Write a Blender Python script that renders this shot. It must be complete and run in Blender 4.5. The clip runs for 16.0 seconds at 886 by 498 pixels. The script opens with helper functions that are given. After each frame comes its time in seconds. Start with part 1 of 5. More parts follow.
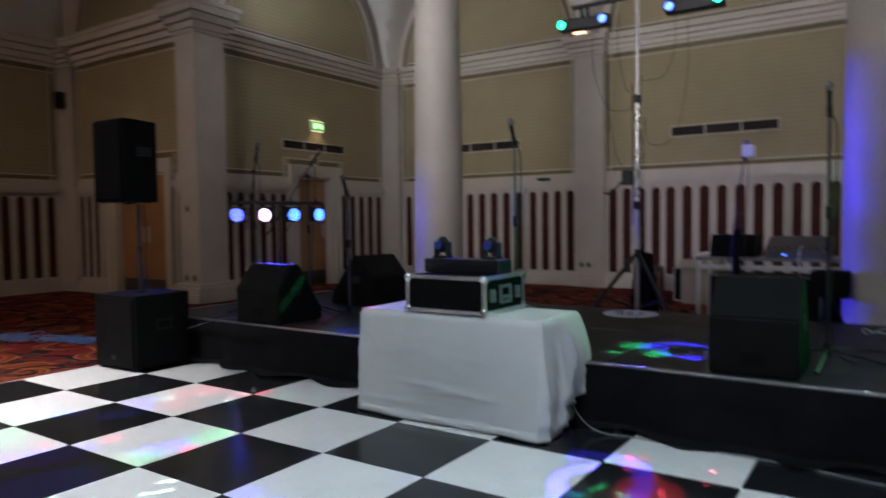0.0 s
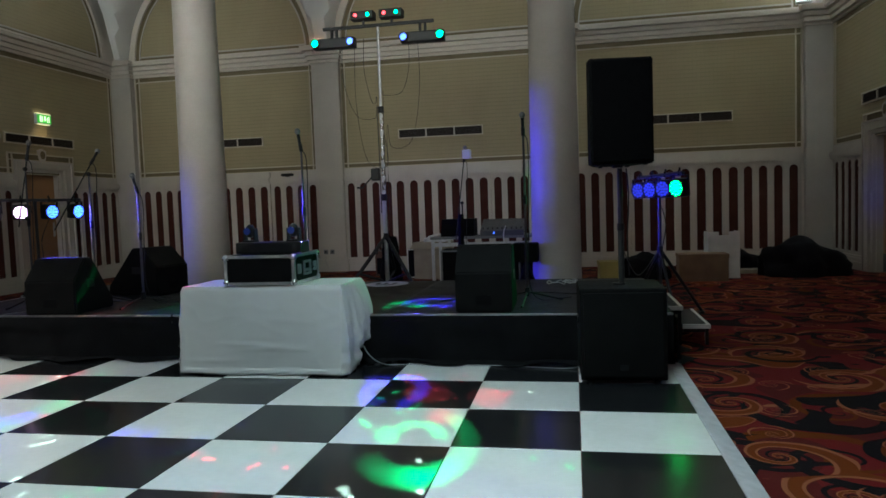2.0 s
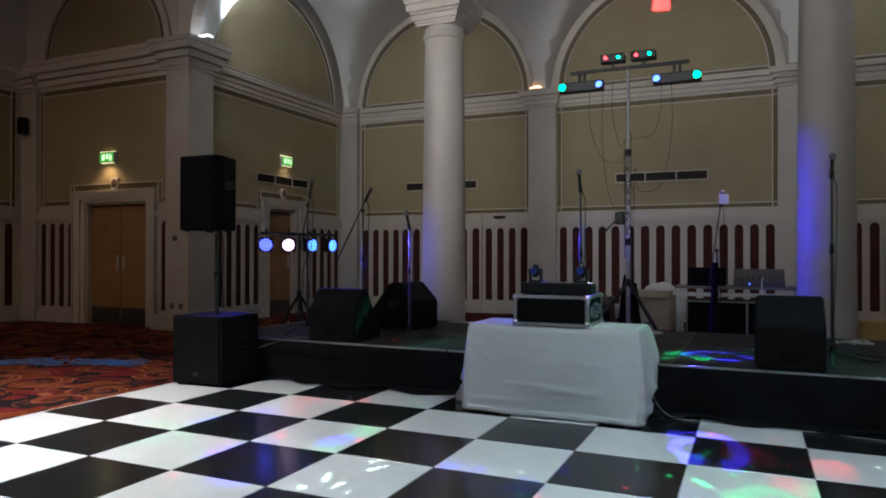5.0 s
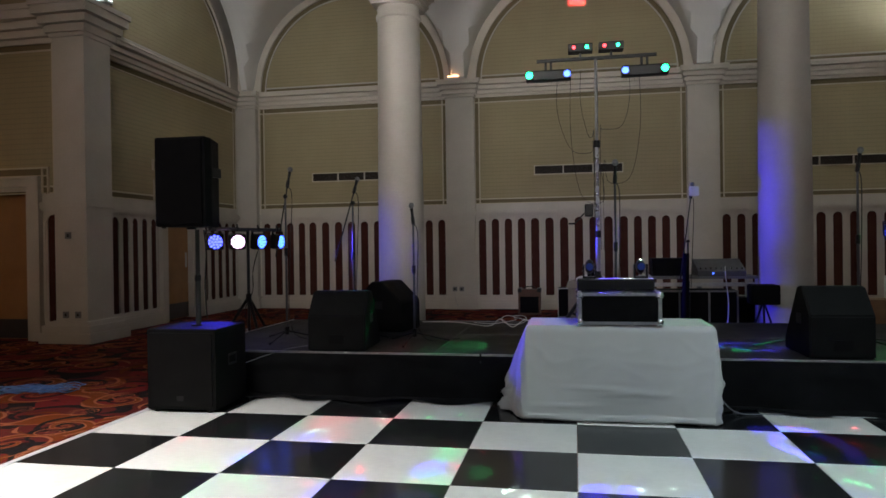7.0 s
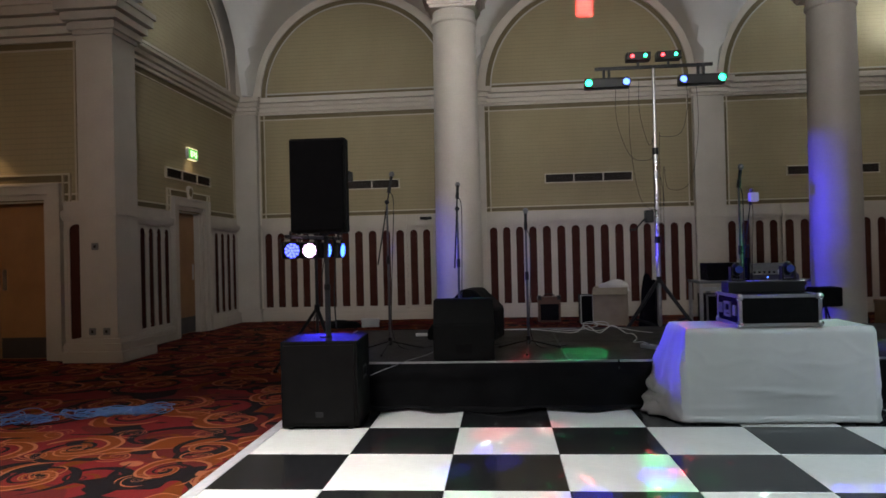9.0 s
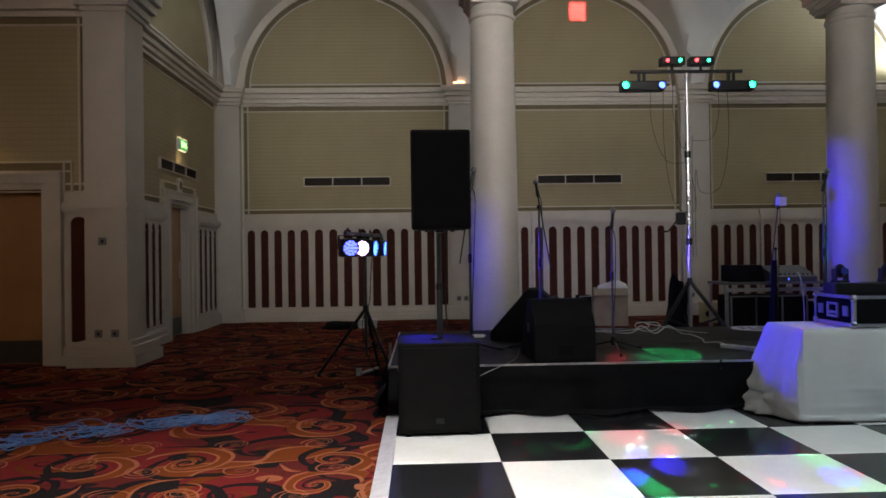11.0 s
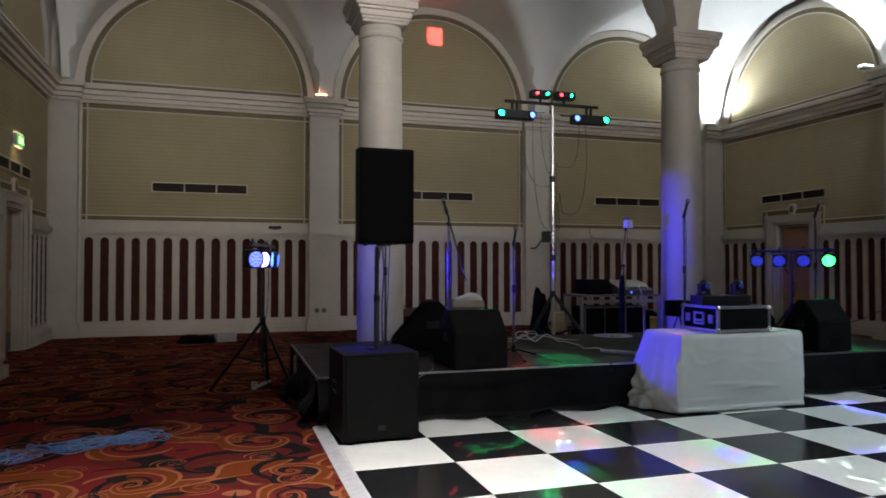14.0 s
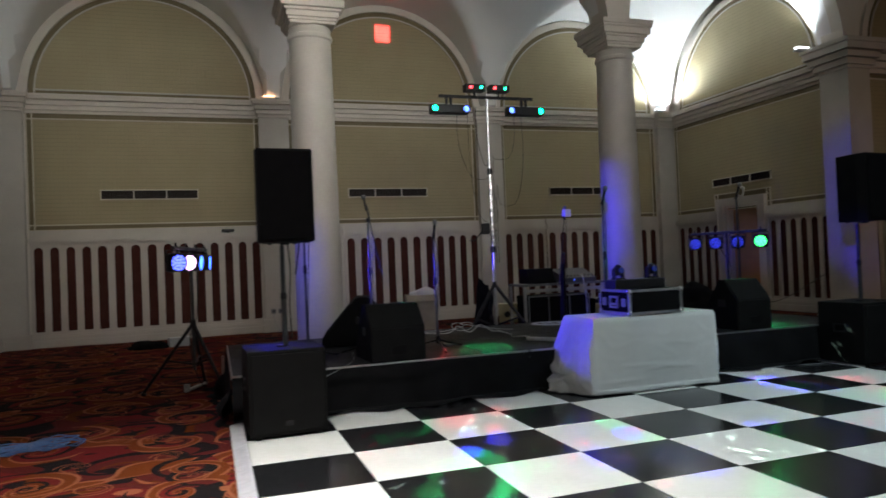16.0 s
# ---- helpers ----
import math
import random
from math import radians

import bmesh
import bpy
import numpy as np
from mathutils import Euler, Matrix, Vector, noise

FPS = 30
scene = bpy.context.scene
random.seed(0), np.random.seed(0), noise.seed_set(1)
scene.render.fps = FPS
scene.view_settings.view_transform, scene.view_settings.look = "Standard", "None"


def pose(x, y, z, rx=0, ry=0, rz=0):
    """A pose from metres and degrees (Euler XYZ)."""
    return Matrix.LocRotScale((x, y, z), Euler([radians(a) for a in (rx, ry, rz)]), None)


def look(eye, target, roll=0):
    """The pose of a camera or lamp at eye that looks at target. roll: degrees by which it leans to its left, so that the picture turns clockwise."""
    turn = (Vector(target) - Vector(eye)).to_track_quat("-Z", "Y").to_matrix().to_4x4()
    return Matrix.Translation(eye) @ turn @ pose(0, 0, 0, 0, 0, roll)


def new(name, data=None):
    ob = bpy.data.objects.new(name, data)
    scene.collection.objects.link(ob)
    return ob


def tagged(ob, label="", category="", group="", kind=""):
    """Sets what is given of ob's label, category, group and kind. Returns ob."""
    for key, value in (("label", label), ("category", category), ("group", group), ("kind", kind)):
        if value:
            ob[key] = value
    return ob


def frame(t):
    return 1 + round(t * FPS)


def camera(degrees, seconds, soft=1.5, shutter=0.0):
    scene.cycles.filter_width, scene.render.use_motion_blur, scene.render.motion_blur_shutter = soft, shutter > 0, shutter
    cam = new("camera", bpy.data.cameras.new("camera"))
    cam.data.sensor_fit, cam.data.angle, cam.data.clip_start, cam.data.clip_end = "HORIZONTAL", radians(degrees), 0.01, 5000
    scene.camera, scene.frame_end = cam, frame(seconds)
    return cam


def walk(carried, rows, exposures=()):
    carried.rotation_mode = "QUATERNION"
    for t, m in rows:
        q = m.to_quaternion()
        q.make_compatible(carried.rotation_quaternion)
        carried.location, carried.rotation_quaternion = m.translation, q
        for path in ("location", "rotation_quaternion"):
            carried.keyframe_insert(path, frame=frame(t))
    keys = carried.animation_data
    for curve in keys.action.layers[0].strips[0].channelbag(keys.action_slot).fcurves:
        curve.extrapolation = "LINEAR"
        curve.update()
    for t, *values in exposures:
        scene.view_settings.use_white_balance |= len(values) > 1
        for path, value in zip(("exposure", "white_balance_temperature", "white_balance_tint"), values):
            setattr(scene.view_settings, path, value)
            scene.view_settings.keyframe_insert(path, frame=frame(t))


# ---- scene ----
cam = camera(65.6, 16.0, 1.6, 0.4)
PATH = [
    (0, (-0.061, -1.471, 1.36), (-1.174, 0.189, 1.275), -0.7),
    (0.5, (-0.177, -1.838, 1.351), (-0.989, -0.023, 1.143), -3.9),
    (1, (-0.056, -2.183, 1.319), (-0.796, -0.326, 1.267), 3.2),
    (1.5, (0.031, -2.507, 1.319), (-0.548, -0.604, 1.107), 2.6),
    (2, (-0.014, -2.982, 1.34), (-0.388, -1.021, 1.217), -2.0),
    (2.5, (0.042, -3.265, 1.355), (-0.306, -1.3, 1.223), -0.5),
    (3, (0.066, -3.464, 1.316), (-0.207, -1.489, 1.166), 0.0),
    (3.5, (-0.054, -3.546, 1.343), (-0.421, -1.582, 1.236), 1.4),
    (4, (-0.377, -3.578, 1.347), (-0.767, -1.62, 1.239), -1.6),
    (4.5, (-0.693, -3.448, 1.303), (-1.333, -1.559, 1.156), -0.3),
    (5, (-1.065, -3.178, 1.328), (-1.884, -1.354, 1.343), 0.1),
    (5.2, (-1.224, -3.125, 1.339), (-2.043, -1.301, 1.367), -0.0),
    (7.3, (-3.152, -3.148, 1.377), (-3.503, -1.18, 1.363), -0.8),
    (7.5, (-3.338, -3.138, 1.341), (-3.758, -1.182, 1.326), -0.6),
    (8, (-3.901, -3.157, 1.325), (-4.379, -1.215, 1.317), -0.9),
    (8.5, (-4.223, -3.213, 1.381), (-4.53, -1.236, 1.41), -0.9),
    (9, (-4.67, -3.253, 1.363), (-4.842, -1.26, 1.38), -1.4),
    (9.2, (-4.798, -3.205, 1.366), (-4.921, -1.209, 1.388), -0.9),
    (11.3, (-6.438, -3.083, 1.379), (-6.27, -1.09, 1.392), -0.9),
    (11.5, (-6.518, -3.169, 1.406), (-6.188, -1.197, 1.446), -1.0),
    (12, (-6.859, -3.032, 1.422), (-6.306, -1.111, 1.4), -1.0),
    (12.5, (-7.009, -3.049, 1.384), (-6.538, -1.107, 1.457), -1.4),
    (13, (-7.227, -3.191, 1.401), (-6.407, -1.368, 1.469), -0.8),
    (13.5, (-7.288, -3.234, 1.397), (-6.545, -1.378, 1.442), -0.9),
    (14, (-7.326, -3.2, 1.396), (-6.721, -1.294, 1.441), -0.0),
    (14.5, (-7.309, -3.22, 1.384), (-6.772, -1.294, 1.424), 0.1),
    (15, (-7.305, -3.307, 1.41), (-6.701, -1.401, 1.416), -0.2),
    (15.5, (-7.115, -3.385, 1.401), (-6.534, -1.471, 1.413), -2.9),
    (16, (-6.705, -3.518, 1.364), (-6.062, -1.625, 1.396), -2.4),
]
TINTS = ((0, 0.2, 5900, 15), (1.0, 0.1, 5850, 12), (1.5, 0.0, 5750, 4), (2.0, 0, 5900, 0), (3.5, 0, 5800, 0), (4.0, 0, 5750, 3), (5.0, -0.1, 5800, 10), (8.0, 0, 6350, 10), (9.0, 0.08, 6200, 11), (11.5, 0.08, 6200, 10), (12.0, -0.04, 6150, 9), (13.2, -0.05, 6200, 11), (14.5, 0.1, 6150, 8), (16.0, 0.05, 6150, 7))
walk(cam, [(t, look(eye, target, roll)) for t, eye, target, roll in PATH], TINTS)

# ---- light ----
world = bpy.data.worlds.new("world")
scene.world = world
world.use_nodes = True
world.node_tree.nodes["Background"].inputs[0].default_value = (0.6, 0.7, 0.9, 1)
world.node_tree.nodes["Background"].inputs[1].default_value = 0.02


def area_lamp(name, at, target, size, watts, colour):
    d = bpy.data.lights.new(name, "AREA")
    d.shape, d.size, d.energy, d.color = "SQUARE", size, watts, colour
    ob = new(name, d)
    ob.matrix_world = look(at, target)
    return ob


def spot_lamp(name, at, target, degrees, watts, colour, blend=0.4, size=0.05):
    d = bpy.data.lights.new(name, "SPOT")
    d.energy, d.color, d.spot_size, d.spot_blend, d.shadow_soft_size = watts, colour, radians(degrees), blend, size
    ob = new(name, d)
    ob.matrix_world = look(at, target)
    return ob


WARM, COOL, BLUE, GREEN, RED = (1.0, 0.945, 0.87), (0.88, 0.95, 1.0), (0.05, 0.035, 1.0), (0.05, 1.0, 0.25), (1.0, 0.06, 0.08)
# unseen fill lamps added over the main hall: a warm one at the edge of the dance floor, a cool one over its middle
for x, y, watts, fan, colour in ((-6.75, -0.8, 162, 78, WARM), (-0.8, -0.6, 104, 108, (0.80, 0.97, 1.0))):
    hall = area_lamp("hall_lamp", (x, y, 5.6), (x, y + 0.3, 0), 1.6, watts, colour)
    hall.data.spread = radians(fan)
# two more added fills, out of view, that brighten the rear wall and arches
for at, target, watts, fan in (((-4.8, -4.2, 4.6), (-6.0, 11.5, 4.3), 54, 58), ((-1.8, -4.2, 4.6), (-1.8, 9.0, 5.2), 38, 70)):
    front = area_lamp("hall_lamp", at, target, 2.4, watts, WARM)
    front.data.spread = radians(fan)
# unseen warm fills added to light the end walls and their doors
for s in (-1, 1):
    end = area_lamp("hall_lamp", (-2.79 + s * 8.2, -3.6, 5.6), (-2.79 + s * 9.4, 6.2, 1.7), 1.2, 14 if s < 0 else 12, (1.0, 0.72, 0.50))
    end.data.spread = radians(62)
# uplighters on the cornice and the capitals
for at, target, watts, colour, fan in (((4.42, 11.22, 5.03), (4.3, 11.0, 7.5), 420, COOL, 165), ((-0.25, 6.95, 5.35), (-0.1, 7.4, 7.5), 240, COOL, 96),
                                       ((4.35, 6.95, 5.25), (4.0, 7.0, 7.5), 230, COOL, 120), ((-10.0, 6.95, 5.25), (-9.4, 7.6, 7.5), 520, COOL, 96),
                                       ((-5.4, 11.45, 5.03), (-5.4, 11.6, 7.5), 5, (1.0, 0.45, 0.15), 140)):
    spot_lamp("uplight", at, target, fan, watts, colour, 0.8)
# emergency lamps under the exit signs
spot_lamp("exit_lamp", (-12.2, 5.98, 3.03), (-12.2, 6.2, 0.0), 150, 14, (1.0, 0.62, 0.30), 0.9)
spot_lamp("exit_lamp", (-10.40, 9.31, 3.26), (-10.6, 9.31, 0.0), 150, 3, (1.0, 0.70, 0.40), 0.9)
# coloured stage lamps
for z in (0.45, 0.95, 1.5, 2.05, 2.55):
    spot_lamp("par_beam", (-6.6, 4.8, 1.45), (-0.45, 6.24, z), 7.5, 1250, BLUE, 0.9, 0.06)
spot_lamp("par_beam", (-6.6, 5.2, 1.45), (-5.4, 6.3, 1.2), 75, 34, BLUE, 0.6, 0.12)
spot_lamp("par_beam", (-6.65, 4.5, 1.45), (-3.25, 2.15, 0.95), 27, 850, BLUE, 0.4, 0.12)
spot_lamp("par_beam", (-6.6, 5.1, 1.45), (0.95, 5.2, 1.25), 11, 1500, BLUE, 0.5, 0.1)
spot_lamp("par_beam", (-6.6, 5.1, 1.45), (4.6, 5.7, 2.2), 17, 1100, BLUE, 0.6, 0.1)
spot_lamp("par_beam", (-6.75, 4.4, 1.47), (-6.13, 2.4, 0.72), 15, 220, BLUE, 0.6, 0.1)
spot_lamp("par_beam", (0.95, 4.7, 1.46), (-4.0, 0.2, 0.6), 55, 60, GREEN, 0.5)
# lamps of the effect lights: source, middle of the pattern, colour, watts, radius of the pattern, kind, turn
EFFECTS = (
    ((-2.20, 6.14, 3.52), (-0.95, 0.87, 0.0), GREEN, 2200, 0.36, "swirl", 0.5), ((-1.70, 6.14, 3.52), (-1.42, 1.85, 0.0), BLUE, 9000, 0.34, "swirl", 2.2),
    ((-2.45, 6.14, 3.80), (-0.85, 1.62, 0.0), RED, 1900, 0.46, "blobs", 1.0), ((-3.45, 6.14, 3.52), (-5.20, 1.90, 0.0), GREEN, 1500, 0.30, "swirl", 4.0),
    ((-2.95, 6.14, 3.52), (-5.30, 0.55, 0.0), GREEN, 1700, 0.38, "swirl", 1.4), ((-2.70, 6.14, 3.80), (-4.55, 1.95, 0.0), RED, 1500, 0.42, "blobs", 2.0),
    ((-3.35, 6.14, 3.52), (-3.65, 1.00, 0.0), GREEN, 1600, 0.36, "blobs", 3.0), ((-3.05, 6.14, 3.52), (-4.00, 3.22, 0.43), GREEN, 1300, 0.29, "rings", 0.3),
    ((-3.45, 6.14, 3.54), (-4.55, 3.05, 0.43), RED, 2200, 0.20, "swirl", 5.0), ((-1.80, 6.14, 3.52), (-1.62, 3.30, 0.43), GREEN, 1900, 0.30, "blobs", 0.7),
    ((-2.10, 6.14, 3.52), (-1.35, 3.40, 0.43), BLUE, 4200, 0.30, "swirl", 2.8), ((-2.60, 6.14, 3.80), (-3.95, 0.60, 0.0), BLUE, 6500, 0.50, "blobs", 4.4),
    ((-2.50, 6.14, 3.80), (-2.45, 0.75, 0.0), BLUE, 4200, 0.40, "swirl", 3.4), ((-3.15, 6.14, 3.52), (-4.85, 1.30, 0.0), BLUE, 6500, 0.30, "blobs", 5.2),
)
for source, target, colour, watts, radius, kind, turn in EFFECTS:
    reach = (Vector(target) - Vector(source)).length
    spot_lamp("effect_beam", source, target, max(2.0, 2.5 * math.degrees(radius / reach)), watts, colour, 0.05, 0.00018 if target[2] == 0 else 0.00012)
patch = area_lamp("effect_beam", (-2.4, 6.5, 4.2), (-2.78, 11.75, 6.62), 0.34, 5.0, RED)
patch.data.spread = radians(0.8)
spot_lamp("par_beam", (-6.7, 4.9, 1.45), (-2.58, 6.4, 1.4), 8, 900, BLUE, 0.6, 0.1)
spot_lamp("par_beam", (-6.65, 4.6, 1.5), (-2.52, 3.19, 1.45), 6, 700, BLUE, 0.7, 0.08)
spot_lamp("par_beam", (-6.6, 5.1, 1.45), (-2.0, 5.7, 0.1), 16, 260, BLUE, 0.8, 0.1)
# laser projectors: clusters of fine dots and short strokes scattered over the floor
rnd = random.Random(21)
LASERS = []
for k in range(16):
    target = (-5.6 + 0.80 * (k % 8) + rnd.uniform(-0.2, 0.2), (0.3 if k < 8 else 1.75) + rnd.uniform(-0.45, 0.4), 0.0)
    LASERS.append(((-2.90 + 0.045 * k if k < 8 else -2.56 + 0.045 * (k - 8), 6.13, 3.92), target, 0.42, k))
for source, target, radius, k in LASERS:
    reach = (Vector(target) - Vector(source)).length
    spot_lamp("laser_beam", source, target, 2.1 * math.degrees(radius / reach), (12000, 9000, 12000)[k % 3], ((0.7, 1.0, 0.8), GREEN, RED)[k % 3], 0.02, 0.00005)

# ---- materials ----


def node(nt, kind, **sets):
    n = nt.nodes.new(kind)
    for k, v in sets.items():
        if k == "op":
            n.operation = v
        else:
            n.inputs[int(k[1:])].default_value = v
    return n


def mat(name, a, b=None, rough=0.6, metal=0.0, scale=6.0, bump=0.0, fine=60.0, coat=0.0, emit=0.0, sheen=0.0, spec=0.5):
    """Two tones mixed by noise at two scales, with fine relief."""
    m = bpy.data.materials.new(name)
    m.use_nodes = True
    nt = m.node_tree
    p = nt.nodes["Principled BSDF"]
    b = b or tuple(min(1, c * 0.82) for c in a)
    co = nt.nodes.new("ShaderNodeTexCoord")
    big, small = node(nt, "ShaderNodeTexNoise"), node(nt, "ShaderNodeTexNoise")
    big.inputs["Scale"].default_value, small.inputs["Scale"].default_value = scale, fine
    big.inputs["Detail"].default_value = 5
    add = node(nt, "ShaderNodeMath", op="MULTIPLY_ADD", i1=0.35, i2=0.0)
    ramp = nt.nodes.new("ShaderNodeMapRange")
    ramp.inputs[1].default_value, ramp.inputs[2].default_value = 0.35, 0.85
    mix = nt.nodes.new("ShaderNodeMix")
    mix.data_type = "RGBA"
    mix.inputs[6].default_value, mix.inputs[7].default_value = (*a, 1), (*b, 1)
    L = nt.links.new
    L(co.outputs["Object"], big.inputs["Vector"])
    L(co.outputs["Object"], small.inputs["Vector"])
    L(small.outputs["Fac"], add.inputs[0])
    L(big.outputs["Fac"], add.inputs[2])
    L(add.outputs[0], ramp.inputs[0])
    L(ramp.outputs[0], mix.inputs[0])
    L(mix.outputs[2], p.inputs["Base Color"])
    r = nt.nodes.new("ShaderNodeMapRange")
    r.inputs[3].default_value, r.inputs[4].default_value = max(0.02, rough - 0.08), min(1, rough + 0.1)
    L(big.outputs["Fac"], r.inputs[0])
    L(r.outputs[0], p.inputs["Roughness"])
    p.inputs["Metallic"].default_value = metal
    p.inputs["Specular IOR Level"].default_value = spec
    p.inputs["Coat Weight"].default_value = coat
    p.inputs["Sheen Weight"].default_value = sheen
    if bump:
        bp = nt.nodes.new("ShaderNodeBump")
        bp.inputs["Strength"].default_value, bp.inputs["Distance"].default_value = bump, 0.004
        L(small.outputs["Fac"], bp.inputs["Height"])
        L(bp.outputs[0], p.inputs["Normal"])
    if emit:
        p.inputs["Emission Color"].default_value = (*a, 1)
        p.inputs["Emission Strength"].default_value = emit
    return m


PLASTER = mat("painted plaster", (0.67, 0.61, 0.53), (0.58, 0.525, 0.455), 0.65, scale=1.2, bump=0.15, fine=45)
CREAM = mat("cream gloss paint", (0.54, 0.495, 0.435), (0.46, 0.42, 0.365), 0.5, scale=2.0, bump=0.1, fine=30)
VAULT = mat("vault plaster", (0.78, 0.765, 0.74), (0.71, 0.70, 0.67), 0.8, scale=0.8, bump=0.1)
TAN = mat("tan border paint", (0.165, 0.125, 0.06), (0.13, 0.098, 0.045), 0.6, scale=2)
REDPANEL = mat("oxblood panel", (0.072, 0.022, 0.015), (0.050, 0.014, 0.010), 0.75, scale=3, bump=0.2, spec=0.15)
TRIM = mat("buff painted trim", (0.58, 0.51, 0.38), (0.48, 0.42, 0.31), 0.55, scale=2)
WOOD = mat("door veneer", (0.36, 0.19, 0.075), (0.27, 0.135, 0.052), 0.38, scale=2.5, bump=0.1)
DARKKICK = mat("kick plate", (0.05, 0.045, 0.045), rough=0.4)
CHARCOAL = mat("worn black cabinet paint", (0.0080, 0.0076, 0.0076), (0.0052, 0.0050, 0.0052), 0.65, spec=0.09, scale=5, bump=0.4, fine=180)
BLACKBOX = mat("black textured paint", (0.0060, 0.0057, 0.0060), (0.0038, 0.0036, 0.0040), 0.6, spec=0.06, scale=8, bump=0.5, fine=220)
GRILLE = mat("speaker grille", (0.0040, 0.0036, 0.0040), (0.0024, 0.0022, 0.0025), 0.7, spec=0.03, scale=14, bump=0.6, fine=320)
BLACKCLOTH = mat("black drape", (0.0085, 0.0082, 0.009), (0.0045, 0.0043, 0.005), 0.95, scale=5, bump=0.3, spec=0.12)
BLACKMETAL = mat("black metal", (0.008, 0.008, 0.009), rough=0.45, scale=12, spec=0.3)
BLACKPOLE = mat("satin black tube", (0.022, 0.022, 0.024), rough=0.33, scale=12, spec=0.6)
BLACKPLASTIC = mat("black plastic", (0.009, 0.009, 0.010), rough=0.4, scale=10, spec=0.35)
EDGING = mat("ribbed aluminium", (0.66, 0.65, 0.68), (0.52, 0.51, 0.54), 0.5, 0.35, scale=14, fine=120, bump=0.2)
STEEL = mat("brushed aluminium", (0.62, 0.62, 0.63), (0.48, 0.48, 0.5), 0.3, 0.95, scale=20)
CHROME = mat("chromed tube", (0.8, 0.8, 0.82), rough=0.26, metal=1.0, scale=15)
DECK = mat("stage deck", (0.014, 0.0135, 0.014), (0.008, 0.0078, 0.008), 0.5, spec=0.14, scale=4, bump=0.35, fine=150)
LINEN = mat("white tablecloth", (0.63, 0.625, 0.615), (0.56, 0.555, 0.545), 0.85, scale=3, bump=0.25, fine=300, sheen=0.2)
PALECARD = mat("pale cardboard", (0.33, 0.285, 0.215), (0.26, 0.22, 0.165), 0.8, scale=5)
CARD = mat("cardboard", (0.27, 0.18, 0.10), (0.20, 0.13, 0.075), 0.8, scale=5)
WHITEPLASTIC = mat("white plastic", (0.75, 0.75, 0.73), rough=0.45)
BLUECABLE = mat("blue cable", (0.065, 0.17, 0.42), (0.045, 0.11, 0.30), 0.45, scale=20)
WHITECABLE = mat("white cable", (0.7, 0.7, 0.7), rough=0.45)
GREYMETAL = mat("grey metal", (0.22, 0.22, 0.23), rough=0.4, metal=0.7)
VENTDARK = mat("vent louvre", (0.035, 0.026, 0.021), rough=0.6, spec=0.2)
LAMPWHITE = mat("lit white", (0.9, 0.95, 1.0), emit=6)
LAMPORANGE = mat("lit amber", (1.0, 0.5, 0.25), emit=5)
LEDBLUE = mat("blue led", (0.05, 0.13, 1.0), emit=7)
LEDDIM = mat("dim blue led", (0.08, 0.11, 0.7), emit=0.35)
LEDCYAN = mat("cyan led", (0.10, 0.20, 1.0), emit=4.5)
LEDPAR = mat("violet led", (0.06, 0.075, 1.0), emit=7)
DARKCHROME = mat("dark chromed tube", (0.13, 0.13, 0.145), rough=0.30, metal=1.0, scale=1.0)
LEDPINK = mat("white led", (1.0, 0.62, 1.0), emit=4)
LEDGREEN = mat("green led", (0.03, 1.0, 0.32), emit=14)
LEDFLOOD = mat("bright green led", (0.055, 1.0, 0.10), emit=10)
LEDRED = mat("red led", (1.0, 0.04, 0.05), emit=8)
LEDOFF = mat("led lens", (0.04, 0.06, 0.25), rough=0.15, coat=0.5)
EXITGREEN = mat("exit sign green", (0.10, 0.48, 0.06), emit=0.7)
EXITGLOW = mat("exit sign lamp", (1.0, 0.86, 0.45), emit=1.3)
EXITWHITE = mat("exit sign lettering", (0.75, 1.0, 0.55), emit=1.6)


def field_material():
    """Beige wall covering with a faint square quilting."""
    m = mat("beige wall covering", (0.365, 0.305, 0.175), (0.32, 0.265, 0.15), 0.7, scale=1.5)
    nt = m.node_tree
    L = nt.links.new
    p = nt.nodes["Principled BSDF"]
    co = nt.nodes["Texture Coordinate"]
    sep = nt.nodes.new("ShaderNodeSeparateXYZ")
    L(co.outputs["Object"], sep.inputs[0])
    add = node(nt, "ShaderNodeMath", op="ADD")
    L(sep.outputs[0], add.inputs[0])
    L(sep.outputs[1], add.inputs[1])
    lines = []
    for src in (add.outputs[0], sep.outputs[2]):
        k = node(nt, "ShaderNodeMath", op="PINGPONG", i1=0.04)
        L(src, k.inputs[0])
        g = node(nt, "ShaderNodeMath", op="LESS_THAN", i1=0.006 if lines else 0.0022)
        L(k.outputs[0], g.inputs[0])
        lines.append(g)
    mx = node(nt, "ShaderNodeMath", op="MAXIMUM")
    L(lines[0].outputs[0], mx.inputs[0])
    L(lines[1].outputs[0], mx.inputs[1])
    half = node(nt, "ShaderNodeMath", op="MULTIPLY", i1=0.45)
    L(mx.outputs[0], half.inputs[0])
    old = p.inputs["Base Color"].links[0].from_socket
    mix = nt.nodes.new("ShaderNodeMix")
    mix.data_type = "RGBA"
    mix.inputs[7].default_value = (0.22, 0.175, 0.10, 1)
    L(half.outputs[0], mix.inputs[0])
    L(old, mix.inputs[6])
    L(mix.outputs[2], p.inputs["Base Color"])
    bp = nt.nodes.new("ShaderNodeBump")
    bp.invert = True
    bp.inputs["Strength"].default_value, bp.inputs["Distance"].default_value = 0.6, 0.006
    L(mx.outputs[0], bp.inputs["Height"])
    L(bp.outputs[0], p.inputs["Normal"])
    return m


FIELD = field_material()


